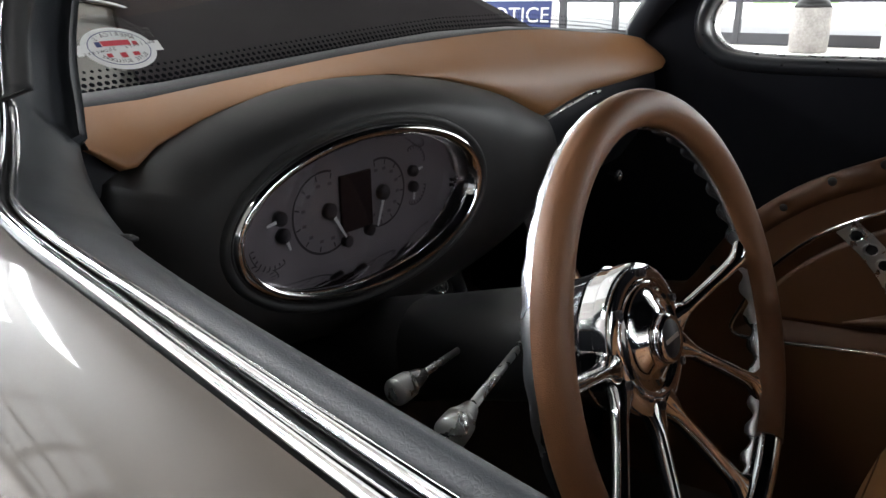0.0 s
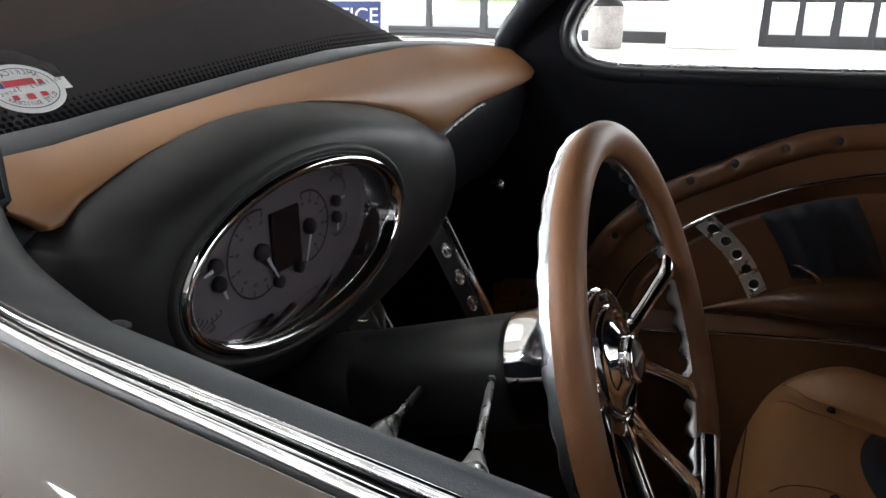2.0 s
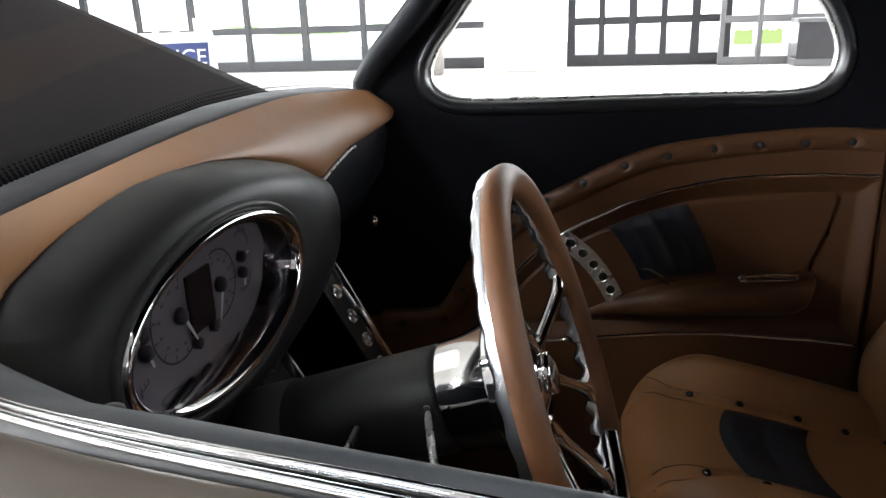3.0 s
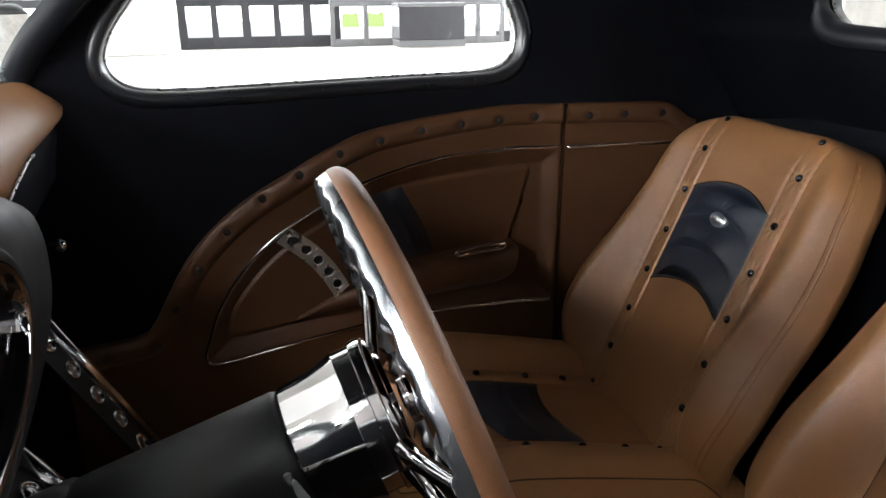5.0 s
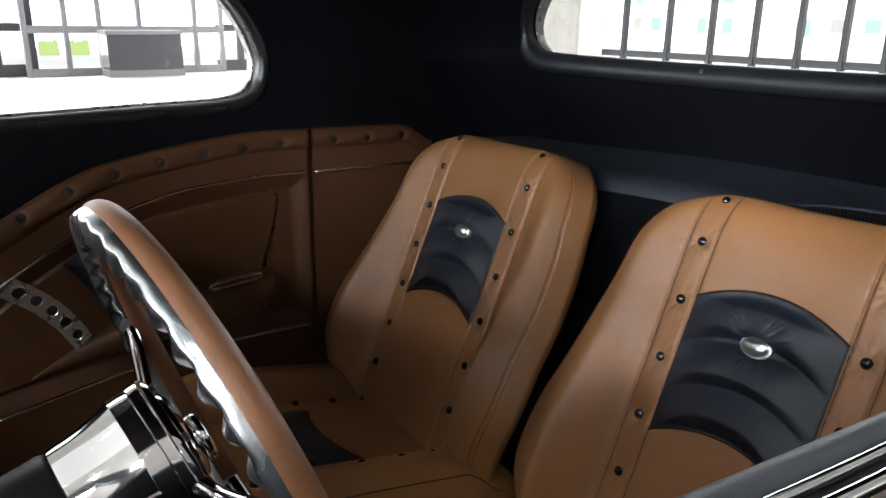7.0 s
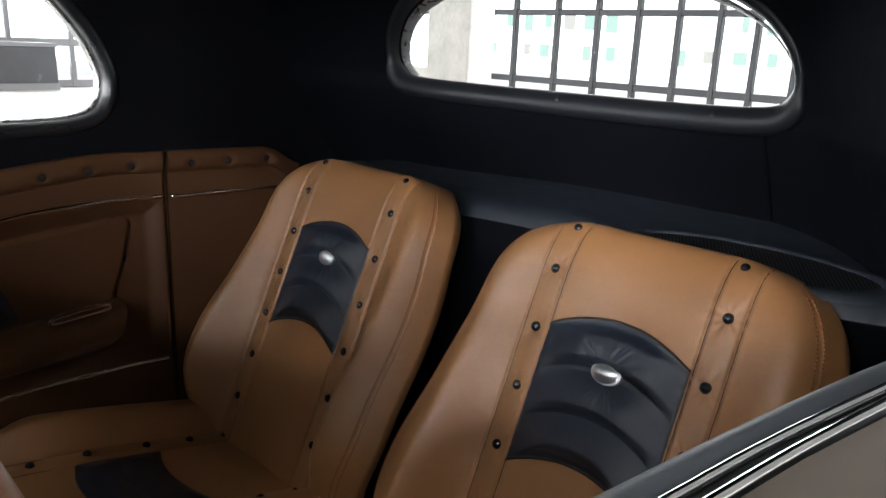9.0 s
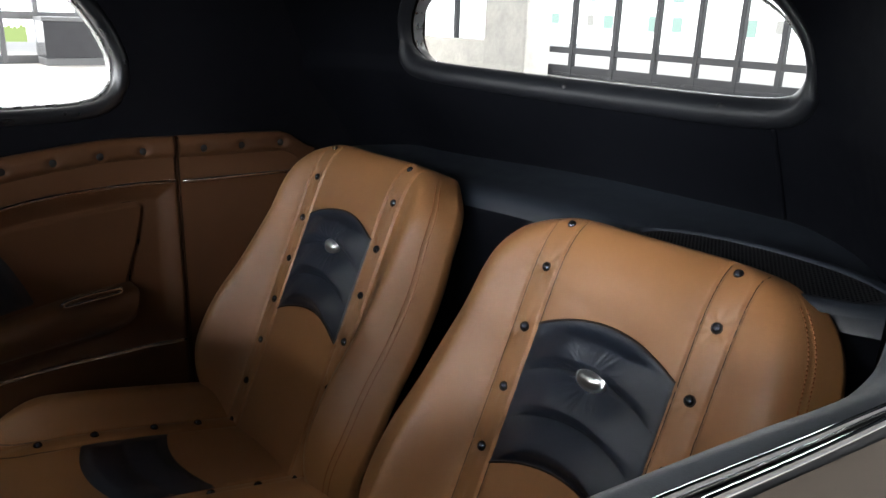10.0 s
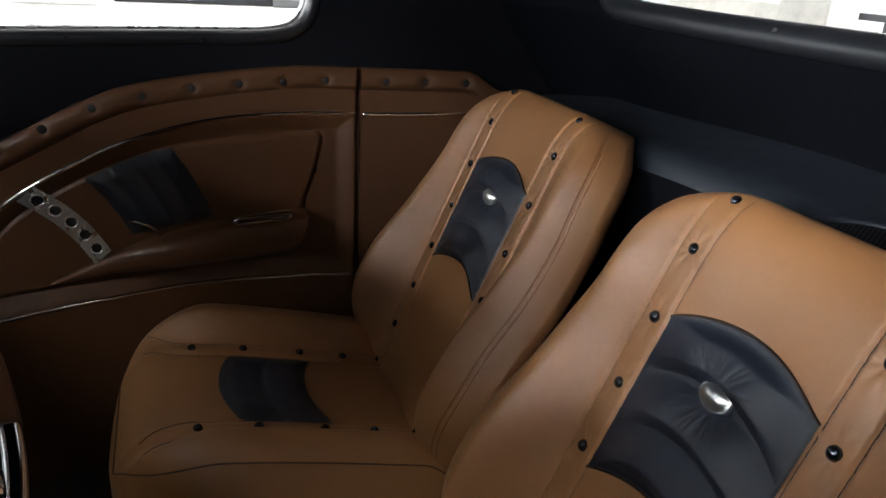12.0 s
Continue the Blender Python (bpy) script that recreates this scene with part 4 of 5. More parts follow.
def dashboard():
    # tan roll
    rows = []
    for i in range(121):
        x = -0.527 + 1.083 * i / 120
        lo, up = lerp_table(x, LOWX, LOWZ), lerp_table(x, UPX, UPZ)
        end = min(smooth01((x + 0.533) / 0.02), smooth01((0.560 - x) / 0.025))
        mid = (lo + up) / 2
        lo, up = mid + (lo - mid) * (0.55 + 0.45 * end), mid + (up - mid) * (0.75 + 0.25 * end)
        h = up - lo
        r = []
        for k in range(17):
            q = k / 16
            z = lo + h * q
            y = 0.557 + 0.045 * q ** 1.6 - (0.10 + 0.0) * h * math.sin(math.pi * q) ** 0.8 * (0.3 + 0.7 * end)
            if k == 0:
                y += 0.012
            r.append(Vector((x, y, z)))
        rows.append(r)
    v, f = grid(rows)
    raw("tan_roll", v, f, TAN, dash, "padded tan leather roll")
    lip = [Vector((float(x), 0.556, lerp_table(float(x), LOWX, LOWZ) - 0.001)) for x in np.linspace(0.142, 0.30, 30)]
    raw("roll_lip", *sweep(lip, circle(0.0022, 8)), STEEL, dash, "pale bright lip under the roll")
    # pod: from the oval bezel out to the edge under the roll
    C = np.array([-0.279, 1.0135])
    EDGE = [(-0.513, 1.075), (-0.496, 1.083), (-0.472, 1.101), (-0.432, 1.116), (-0.403, 1.124), (-0.338, 1.136), (-0.266, 1.139), (-0.182, 1.134), (-0.083, 1.118), (0.012, 1.094), (0.095, 1.062), (0.140, 1.042), (0.165, 1.00), (0.150, 0.945), (0.07, 0.905), (-0.05, 0.88), (-0.2, 0.868), (-0.35, 0.878), (-0.46, 0.92), (-0.515, 0.98), (-0.527, 1.04)]
    edge = spline(EDGE + EDGE[:1], 140)[:-1]
    angs = [math.atan2((p[1] - C[1]) / 0.078, (p[0] - C[0]) / 0.17) for p in edge]
    rows = []
    for k in range(15):
        q = k / 14
        r = []
        for p, a in zip(edge, angs):
            e = C + np.array([0.176 * math.cos(a), 0.084 * math.sin(a)])
            s = q ** 0.9
            xz = e + (p - e) * s
            y = 0.497 + 0.078 * (1 - math.sqrt(max(0, 1 - q ** 2.4)))
            r.append(Vector((xz[0], y, xz[1])))
        rows.append(r)
    rows.append([Vector((p[0] * 1.0, 0.66, p[1] - 0.005)) for p in edge])
    v, f = grid(rows, True)
    raw("pod", v, f, CHARCOAL, dash, "smooth charcoal instrument pod")
    # lower dash on the passenger side and behind the pod
    rows = []
    for i in range(60):
        x = -0.56 + 1.12 * i / 59
        lo = lerp_table(x, LOWX, LOWZ)
        rows.append([Vector((x, 0.60, min(lo + 0.03, lerp_table(x, UPX, UPZ) - 0.012))), Vector((x, 0.578, lo - 0.002)), Vector((x, 0.572, lo - 0.03)), Vector((x, 0.585, lo - 0.10)), Vector((x, 0.63, lo - 0.17)), Vector((x, 0.72, lo - 0.20))])
    v, f = grid(rows)
    raw("lower_dash", v, f, VINYL, dash, "black lower dash panel")
    # oval bezel
    def ell(a, b, y, n=96):
        return [Vector((C[0] + a * math.cos(2 * math.pi * i / n), y, C[1] + b * math.sin(2 * math.pi * i / n))) for i in range(n)]
    v, f = grid([ell(0.186, 0.094, 0.512), ell(0.186, 0.094, 0.499), ell(0.184, 0.092, 0.494), ell(0.180, 0.088, 0.492), ell(0.176, 0.084, 0.495), ell(0.175, 0.083, 0.505)], True)
    raw("gasket", v, f, RUBBER, dash, "black rubber ring round the bezel")
    rows = [ell(0.176, 0.084, 0.506), ell(0.176, 0.084, 0.497), ell(0.173, 0.081, 0.492), ell(0.168, 0.077, 0.490), ell(0.163, 0.0725, 0.493), ell(0.159, 0.0685, 0.501), ell(0.1535, 0.0625, 0.518), ell(0.1500, 0.0590, 0.533)]
    v, f = grid(rows, True)
    raw("bezel", v, f, CHROME, dash, "polished oval bezel")
    bm = bmesh.new()
    bm.faces.new([bm.verts.new(p) for p in ell(0.152, 0.061, 0.5335)])
    face = part("gauge_face", bm, DIAL, dash, "pale gauge face under a dark lens", smooth=False)
    bm = bmesh.new()
    bm.faces.new([bm.verts.new(p) for p in ell(0.160, 0.070, 0.5015)])
    ob = part("lens", bm, LENS, dash, "tinted gauge lens", smooth=False)
    ob.visible_shadow = False
    # screen
    bm = bmesh.new()
    box(bm, (-0.296, 0.529, 0.985), (-0.252, 0.5335, 1.045), 0.001, 1)
    part("screen", bm, SCREEN, dash, "dark blank screen", smooth=False)

    def ring(cx, cz, r, a0, a1, w=0.0024):
        bm = bmesh.new()
        n = 40
        inner, outer = [], []
        for i in range(n + 1):
            a = radians(a0 + (a1 - a0) * i / n)
            inner.append(bm.verts.new((cx + (r - w) * math.cos(a), 0.5322, cz + (r - w) * math.sin(a))))
            outer.append(bm.verts.new((cx + r * math.cos(a), 0.5322, cz + r * math.sin(a))))
        for i in range(n):
            bm.faces.new((inner[i], inner[i + 1], outer[i + 1], outer[i]))
        part("dial_ring", bm, INK, face, smooth=False)
        for i in range(9):
            a = radians(a0 + (a1 - a0) * i / 8)
            d = Vector((math.cos(a), 0, math.sin(a)))
            s = Vector((-d.z, 0, d.x))
            c0 = Vector((cx, 0.532, cz))
            bm = bmesh.new()
            bm.faces.new([bm.verts.new(c0 + d * rr + s * w2) for rr, w2 in ((r * 0.80, -0.0008), (r * 0.80, 0.0008), (r * 0.93, 0.0008), (r * 0.93, -0.0008))])
            part("tick", bm, INK, face, smooth=False)
            # a short bar for each unreadable figure
            if r > 0.03:
                c1 = c0 + d * r * 0.68
                bm = bmesh.new()
                bm.faces.new([bm.verts.new(c1 + Vector((u, 0, w2))) for u, w2 in ((-0.0026, -0.0016), (0.0026, -0.0016), (0.0026, 0.0016), (-0.0026, 0.0016))])
                part("figure", bm, FIGURE, face, smooth=False)

    def needle(cx, cz, length, ang, hub=0.009):
        bm = bmesh.new()
        d = Vector((math.cos(radians(ang)), 0, math.sin(radians(ang))))
        s = Vector((-d.z, 0, d.x))
        c0 = Vector((cx, 0.5270, cz))
        q = [c0 + d * length + s * 0.0010, c0 + d * length - s * 0.0010, c0 - s * 0.0020, c0 + s * 0.0020]
        a = [bm.verts.new(p) for p in q]
        b = [bm.verts.new(p + Vector((0, 0.001, 0))) for p in q]
        bm.faces.new(a)
        bm.faces.new(b[::-1])
        for i in range(4):
            bm.faces.new((a[i], b[i], b[(i + 1) % 4], a[(i + 1) % 4]))
        part("needle", bm, WHITE, face, "thin pale needle", smooth=False)
        bm = bmesh.new()
        lathe(bm, [(hub, 0.0), (hub, 0.005), (hub * 0.7, 0.0075), (0, 0.008)], Matrix.Translation((cx, 0.5325, cz)) @ pose(0, 0, 0, 90, 0, 0), 20)
        part("needle_hub", bm, INK, face, "black needle hub")

    ring(-0.316, 1.012, 0.043, 75, 315)
    ring(-0.236, 1.016, 0.038, -120, 105)
    ring(-0.382, 1.045, 0.026, 80, 180, 0.0012)
    ring(-0.384, 0.998, 0.027, 185, 300, 0.0012)
    ring(-0.182, 1.038, 0.020, 0, 120, 0.0012)
    ring(-0.182, 1.010, 0.020, -120, 0, 0.0012)
    needle(-0.312, 1.013, 0.036, -60, 0.0085)
    needle(-0.235, 1.016, 0.036, -110, 0.0085)
    needle(-0.374, 1.020, 0.018, 190, 0.0075)
    needle(-0.372, 1.003, 0.016, -70, 0.0075)
    needle(-0.186, 1.030, 0.014, 10, 0.0065)
    needle(-0.186, 1.012, 0.014, -100, 0.0065)
    for cx, cz in ((-0.291, 0.976), (-0.258, 0.980)):
        bm = bmesh.new()
        lathe(bm, [(0.0062, 0.0), (0.0062, 0.006), (0.004, 0.007), (0, 0.007)], Matrix.Translation((cx, 0.5325, cz)) @ pose(0, 0, 0, 90, 0, 0), 18)
        part("push_knob", bm, INK, face, "small black push knob")
    # knob on the passenger side panel
    bm = bmesh.new()
    lathe(bm, [(0.004, 0), (0.004, 0.012), (0.010, 0.014), (0.011, 0.02), (0.008, 0.026), (0, 0.027)], Matrix.Translation((0.41, 0.585, 0.905)) @ pose(0, 0, 0, 100, 0, 0), 20)
    part("pull_knob", bm, CHROME, dash, "small polished pull knob")


dashboard()
front()


# ---- steering ----
WC = Vector((-0.272, 0.178, 0.963))
TILT = 0.326
AX = Vector((0, -math.cos(TILT), math.sin(TILT)))          # towards the driver
UPW = Vector((0, math.sin(TILT), math.cos(TILT)))          # up in the wheel's plane
WM = Matrix(((1, UPW.x, AX.x, WC.x), (0, UPW.y, AX.y, WC.y), (0, UPW.z, AX.z, WC.z), (0, 0, 0, 1)))
RIM = 0.180


def steering_wheel():
    sw = thing("steering_wheel", (0, 0, 0), "polished five-spoke steering wheel with a brown leather half wrap", "steering wheel")
    sw.matrix_basis = WM
    n = 160

    def arc(a0, a1, k):
        return [radians(a0 + (a1 - a0) * i / (k - 1)) for i in range(k)]

    def rim(name, a0, a1, prof, material, label, closed=False, wave=0.0):
        rows = []
        k = 649 if wave else n
        for i, a in enumerate(arc(a0, a1, k)[: k - 1 if closed else k]):
            d = Vector((math.cos(a), math.sin(a), 0))
            r = []
            for s, u in prof:
                # finger grips along the back
                w = wave * (0.5 + 0.5 * math.cos(a * 40)) ** 1.3 * (0.0 if u > -0.010 else 1.0 if u < -0.014 else 0.4) * (1.0 if s < 0.004 else 0.25)
                r.append(d * (RIM + s + 0.15 * w) + Vector((0, 0, u + w)))
            rows.append(r)
        v, f = grid(rows, True, closed)
        return raw(name, v, f, material, sw, label)

    metal = [(-0.0128, -0.003), (-0.0140, -0.0070), (-0.0138, -0.0125), (-0.0118, -0.0172), (-0.0095, -0.0182), (0.000, -0.0178), (0.0085, -0.0162), (0.0108, -0.0148), (0.0118, -0.0125), (0.0128, -0.007), (0.0125, -0.002), (0.0, 0.006)]
    rim("rim", 0, 360, metal, RIMMETAL, "polished rim with a scalloped back", True, 0.0062)
    lea = [(0.0135 * math.cos(a) * 1.08, 0.0130 * math.sin(a)) for a in np.linspace(radians(-66), radians(206), 24)]
    rim("leather_wrap", -51, 231, lea, WRAP, "brown leather half wrap")
    low = [(0.0125 * math.cos(a), 0.0118 * math.sin(a)) for a in np.linspace(radians(-20), radians(200), 14)]
    rim("lower_rim", 231, 309, low, CHROME, "polished lower part of the rim")
    # hub
    bm = bmesh.new()
    for prof in ([(0.0480, -0.108), (0.0515, -0.1078), (0.0526, -0.1065), (0.0530, -0.102), (0.0536, -0.092), (0.0554, -0.080), (0.0586, -0.067), (0.0615, -0.0588)],
                 [(0.0615, -0.0588), (0.0600, -0.0585)], [(0.0600, -0.0585), (0.0603, -0.0450)], [(0.0603, -0.0450), (0.0622, -0.0447)],
                 [(0.0622, -0.0447), (0.0628, -0.0440), (0.0630, -0.0370), (0.0624, -0.0325), (0.0605, -0.0300), (0.0575, -0.0291), (0.0500, -0.0289)],
                 [(0.0500, -0.0289), (0.0480, -0.0310)], [(0.0480, -0.0310), (0.0470, -0.0268), (0.0452, -0.0250), (0.0430, -0.0252), (0.0415, -0.0275)],
                 [(0.0415, -0.0275), (0.0370, -0.0268), (0.0310, -0.0240), (0.0240, -0.0200), (0.0195, -0.0182), (0.0, -0.0175)]):
        lathe(bm, prof, Matrix.Identity(4), 96, caps=False)
    bmesh.ops.remove_doubles(bm, verts=bm.verts, dist=1e-6)
    for e in bm.edges:
        e.smooth = e.calc_face_angle(0.0) < radians(32)
    part("hub", bm, CHROME, sw, "polished stepped hub")
    for i in range(6):
        a = radians(60 * i + 20)
        bm = bmesh.new()
        lathe(bm, [(0.0035, 0.0), (0.0035, 0.003), (0.002, 0.0035), (0.0018, 0.001), (0, 0.001)], Matrix.Translation((0.0537 * math.cos(a), 0.0537 * math.sin(a), -0.0285)), 12)
        part("hub_bolt", bm, INK, sw, "dark socket bolt")
    bm = bmesh.new()
    lathe(bm, [(0.0195, -0.006), (0.0200, 0.003), (0.0175, 0.0055), (0.0150, 0.0040)], Matrix.Translation((0, 0, -0.015)), 36)
    part("badge_ring", bm, CHROME, sw, "polished badge ring")
    bm = bmesh.new()
    lathe(bm, [(0.0155, 0.001), (0.0155, 0.0042), (0, 0.0048)], Matrix.Translation((0, 0, -0.015)), 30)
    bd = part("badge", bm, INK, sw, "black badge")
    bm = bmesh.new()
    box(bm, (-0.011, -0.0016, -0.0105), (0.011, 0.0016, -0.0096))
    part("badge_bar", bm, STEEL, bd, "silver bar in place of the lettering", smooth=False)
    # spokes: three forked pairs running out to the rim
    for c in (-14, -91, -168):
        for side in (-1, 1):
            a0, a1 = radians(c + side * 9), radians(c + side * 21)
            p0 = Vector((0.054 * math.cos(a0), 0.054 * math.sin(a0), -0.036))
            p1 = Vector(((RIM - 0.008) * math.cos(a1), (RIM - 0.008) * math.sin(a1), -0.006))
            d = (p1 - p0).normalized()
            s = Vector((-d.y, d.x, 0)).normalized()
            u = d.cross(s)
            if u.z < 0:
                u = -u
            rows = []
            for i in range(20):
                q = i / 19
                w = 0.0075 - 0.0022 * math.sin(math.pi * q) + 0.012 * smooth01((q - 0.80) / 0.2) ** 2 + 0.008 * smooth01((0.22 - q) / 0.22)
                h = 0.0062 + 0.002 * smooth01((0.3 - q) / 0.3)
                p = p0.lerp(p1, q)
                rows.append([p + s * w * x + u * h * y for x, y in ((-1, -0.4), (-0.75, -1), (0.75, -1), (1, -0.4), (1, 0.25), (0.7, 0.8), (0.25, 1), (-0.25, 1), (-0.7, 0.8), (-1, 0.25))])
            v, f = grid(rows, True)
            raw("spoke", v, f, CHROME, sw, "polished forked spoke")


steering_wheel()


def steering_column():
    col = thing("steering_column", WC, "satin black steering column with two metal stalks", "steering column")
    m = Matrix(((1, UPW.x, AX.x, 0), (0, UPW.y, AX.y, 0), (0, UPW.z, AX.z, 0), (0, 0, 0, 1)))
    bm = bmesh.new()
    lathe(bm, [(0.047, -0.108), (0.0500, -0.110), (0.0515, -0.114), (0.0525, -0.265), (0.0515, -0.268), (0.0515, -0.271), (0.0545, -0.274), (0.055, -0.32), (0.052, -0.60)], m, 60)
    part("column_tube", bm, COLBLACK, col, "satin black column tube")
    for name, root, tip in (("stalk", (-0.321, 0.296, 0.941), (-0.450, 0.258, 0.949)), ("stalk", (-0.322, 0.362, 0.915), (-0.388, 0.358, 0.915))):
        bm = bmesh.new()
        a, b = Vector(root) - WC, Vector(tip) - WC
        d = (b - a).normalized()
        cyl(bm, a, b, 0.0031, 0.0038, 18)
        st = part(name, bm, STEEL, col, "slim brushed metal stalk")
        bm = bmesh.new()
        q = d.to_track_quat("Z", "Y").to_matrix().to_4x4()
        lathe(bm, [(0.0046, -0.016), (0.0060, -0.014), (0.0094, 0.002), (0.0094, 0.0035), (0.0106, 0.0045), (0.0112, 0.006), (0.0112, 0.0075), (0.0104, 0.0085), (0.0116, 0.0100), (0.0118, 0.0215), (0.0112, 0.0230), (0.0, 0.0230)], Matrix.Translation(b) @ q, 32)
        part("stalk_knob", bm, STEEL, st, "turned metal knob")


steering_column()


def pedal_brackets():
    for a, b, rr, holes in (((0.134, 0.578, 0.952), (0.148, 0.440, 0.690), 0.0108, 6), ((-0.093, 0.558, 0.893), (-0.140, 0.460, 0.790), 0.0115, 3)):
        br = thing("support_bracket", a, "polished tube with a drilled black bracket under the dash", "bracket")
        d = Vector(b) - Vector(a)
        side = Vector((-1, 0.1, -0.1))
        side = (side - d * side.dot(d) / d.dot(d)).normalized()
        out = d.cross(side).normalized()
        if out.y > 0:
            out = -out
        bm = bmesh.new()
        cyl(bm, (0, 0, 0), d, rr, rr, 24)
        part("tube", bm, ALU, br, "polished tube")
        bm = bmesh.new()
        vs = [bm.verts.new(p + out * k) for k in (-0.002, 0.002) for p in (d * 0.02, d * 0.98, d * 0.98 + side * 0.052, d * 0.02 + side * 0.052)]
        for q in ((0, 1, 2, 3), (7, 6, 5, 4), (0, 4, 5, 1), (1, 5, 6, 2), (2, 6, 7, 3), (3, 7, 4, 0)):
            bm.faces.new([vs[k] for k in q])
        part("bracket", bm, RUBBER, br, "black drilled bracket", smooth=False)
        for i in range(holes):
            c = d * ((i + 0.9) / (holes + 0.6)) + side * 0.027 + out * 0.002
            bm = bmesh.new()
            lathe(bm, [(0.0125, -0.001), (0.0125, 0.002), (0.0110, 0.0038), (0.0100, 0.0034), (0.0092, 0.0010), (0.0085, 0.0006), (0.004, 0.0022), (0, 0.0026)], Matrix.Translation(c) @ out.to_track_quat("Z", "Y").to_matrix().to_4x4(), 20)
            part("rivet", bm, ALU, br, "bright domed rivet")


pedal_brackets()


# ---- seats ----
def seat(at_x, dy):
    st = thing("bucket_seat", (at_x, dy, 0), "tan leather bucket seat with a black arched insert and buttoned strips", "seat", "front bucket seats")
    rec = math.atan(0.43)
    U = Vector((0, -math.sin(rec), math.cos(rec)))
    N = Vector((0, math.cos(rec), math.sin(rec)))
    O = Vector((0, -0.513 - 0.43 * (0.50 - 0.846), 0.50))
    TOP = 0.592
    S_OF = lambda z: (z - 0.50) / math.cos(rec)

    def half(s):
        return lerp_table(s, HS, HW)

    def crown(s):
        k = max(0.0, (s - (TOP - 0.101)) / 0.101)
        return (max(0.0, 1 - k ** 2.2)) ** (1 / 2.2)

    def width(s):
        """Half the width of the back, with rounded shoulders."""
        k = max(0.0, (s - (TOP - 0.138)) / 0.138)
        return 0.1186 + (half(s) - 0.1186) * max(0.0, 1 - k ** 2.7) ** (1 / 2.7)

    def groove(x, c, w):
        return math.exp(-((x - c) / w) ** 2)

    bolster = spline([(-0.12, 0.0), (-0.06, 0.012), (-0.01, 0.040), (0.04, 0.067), (0.09, 0.081), (0.15, 0.080), (0.21, 0.071), (0.30, 0.047), (0.40, 0.030), (0.47, 0.027), (0.54, 0.018)], 90)
    BS, BD = [float(p[0]) for p in bolster], [float(p[1]) for p in bolster]
    sides = spline([(-0.12, 0.200), (-0.06, 0.228), (-0.01, 0.256), (0.04, 0.277), (0.10, 0.298), (0.16, 0.302), (0.24, 0.297), (0.35, 0.285), (0.45, 0.268), (0.52, 0.259), (0.60, 0.241)], 90)
    HS, HW = [float(p[0]) for p in sides], [float(p[1]) for p in sides]
    ROWS = (0.560, 0.642, 0.724, 0.806, 0.887, 0.968)

    def front_d(w, s):
        """Depth of the front face over the plane of the strips."""
        a = abs(w)
        h = width(s)
        d = 0.0
        d += lerp_table(s, BS, BD) * smooth01((a - 0.150) / 0.075)   # side bolsters
        d -= 0.006 * smooth01((0.10 - a) / 0.09)
        for c in (0.108, 0.150):
            d -= 0.0048 * groove(a, c, 0.0024)
        d += 0.0014 * math.exp(-((a - 0.129) / 0.015) ** 2)
        for z in ROWS:
            r2 = (a - 0.129) ** 2 + (s - S_OF(z)) ** 2
            if r2 < 0.003:
                d -= 0.0045 * math.exp(-r2 / 0.00014)
                # creases that run out from the button
                d -= 0.0009 * math.exp(-r2 / 0.0008) * math.sin(9 * math.atan2(s - S_OF(z), a - 0.129) + 40 * z + 3 * w)
        e = min(1.0, a / h)
        d -= 0.0022 * groove(e, 0.915, 0.007)
        d -= 0.065 * max(0.0, (e - 0.685) / 0.315) ** 2.4
        return d

    def face_point(w, s, lift=0.0):
        c = crown(s)
        d = front_d(w, min(s, TOP)) - 0.045 * (1 - c)
        return O + Vector((w, 0, 0)) + U * s + N * (d + lift)

    rows = []
    nS, nW, nB = 190, 331, 24
    for i in range(nS):
        q = i / (nS - 1)
        s = -0.12 + (TOP + 0.12) * (1 - (1 - q) ** 1.5) if q < 1 else TOP
        c = crown(s)
        h = width(s)
        r = []
        for k in range(nW):
            w = -1 + 2 * k / (nW - 1)
            r.append(face_point(w * h, s))
        for k in range(1, nB):
            a = math.pi * k / nB
            w = math.cos(a)
            d = front_d(h, s) - 0.045 * (1 - c) - 0.0723 * c * math.sin(a) ** 0.73
            r.append(O + Vector((w * h, 0, 0)) + U * s + N * d)
        rows.append(r)
    v, f = grid(rows, True)
    k = len(rows[0])
    f.append(tuple(range((nS - 1) * k, nS * k)))
    raw("backrest", v, f, TAN, st, "tan leather backrest with piped strips")
    # black insert with arched channels
    A = lambda w: 0.031 * (1 - (w / 0.106) ** 2)
    z0, z1 = S_OF(0.712), S_OF(0.898)
    rows = []
    for i in range(121):
        q = i / 120
        r = []
        for kx in range(109):
            w = -0.106 + 0.212 * kx / 108
            s = z0 + (z1 - z0) * q + A(w)
            edge = smooth01(min(8 * min(q, 1 - q), (0.110 - abs(w)) / 0.075))
            ph = (q * 3) % 1.0
            pil = min(1.0, ph / 0.22) ** 0.5 * (1 - smooth01((ph - 0.25) / 0.75)) ** 0.55
            d = 0.0010 + 0.0205 * pil * edge
            bx, bs = w / 0.045, (s - S_OF(0.862)) / 0.035
            d = max(0.0012, d - 0.006 * math.exp(-(bx * bx + bs * bs)))
            ang = math.atan2(s - S_OF(0.862), w)
            wr = 0.0012 * (0.6 + 0.4 * math.sin(3 * ang + 0.6)) * math.sin(26 * ang + 2 * math.sin(9 * ang)) * math.exp(-((math.hypot(w, s - S_OF(0.862)) - 0.03) / 0.016) ** 2) * edge
            r.append(face_point(w, s, max(0.0009, d + wr)))
        rows.append(r)
    v, f = grid(rows)
    ins = raw("insert", v, f, BLACK, st, "black leather insert with three arched channels")
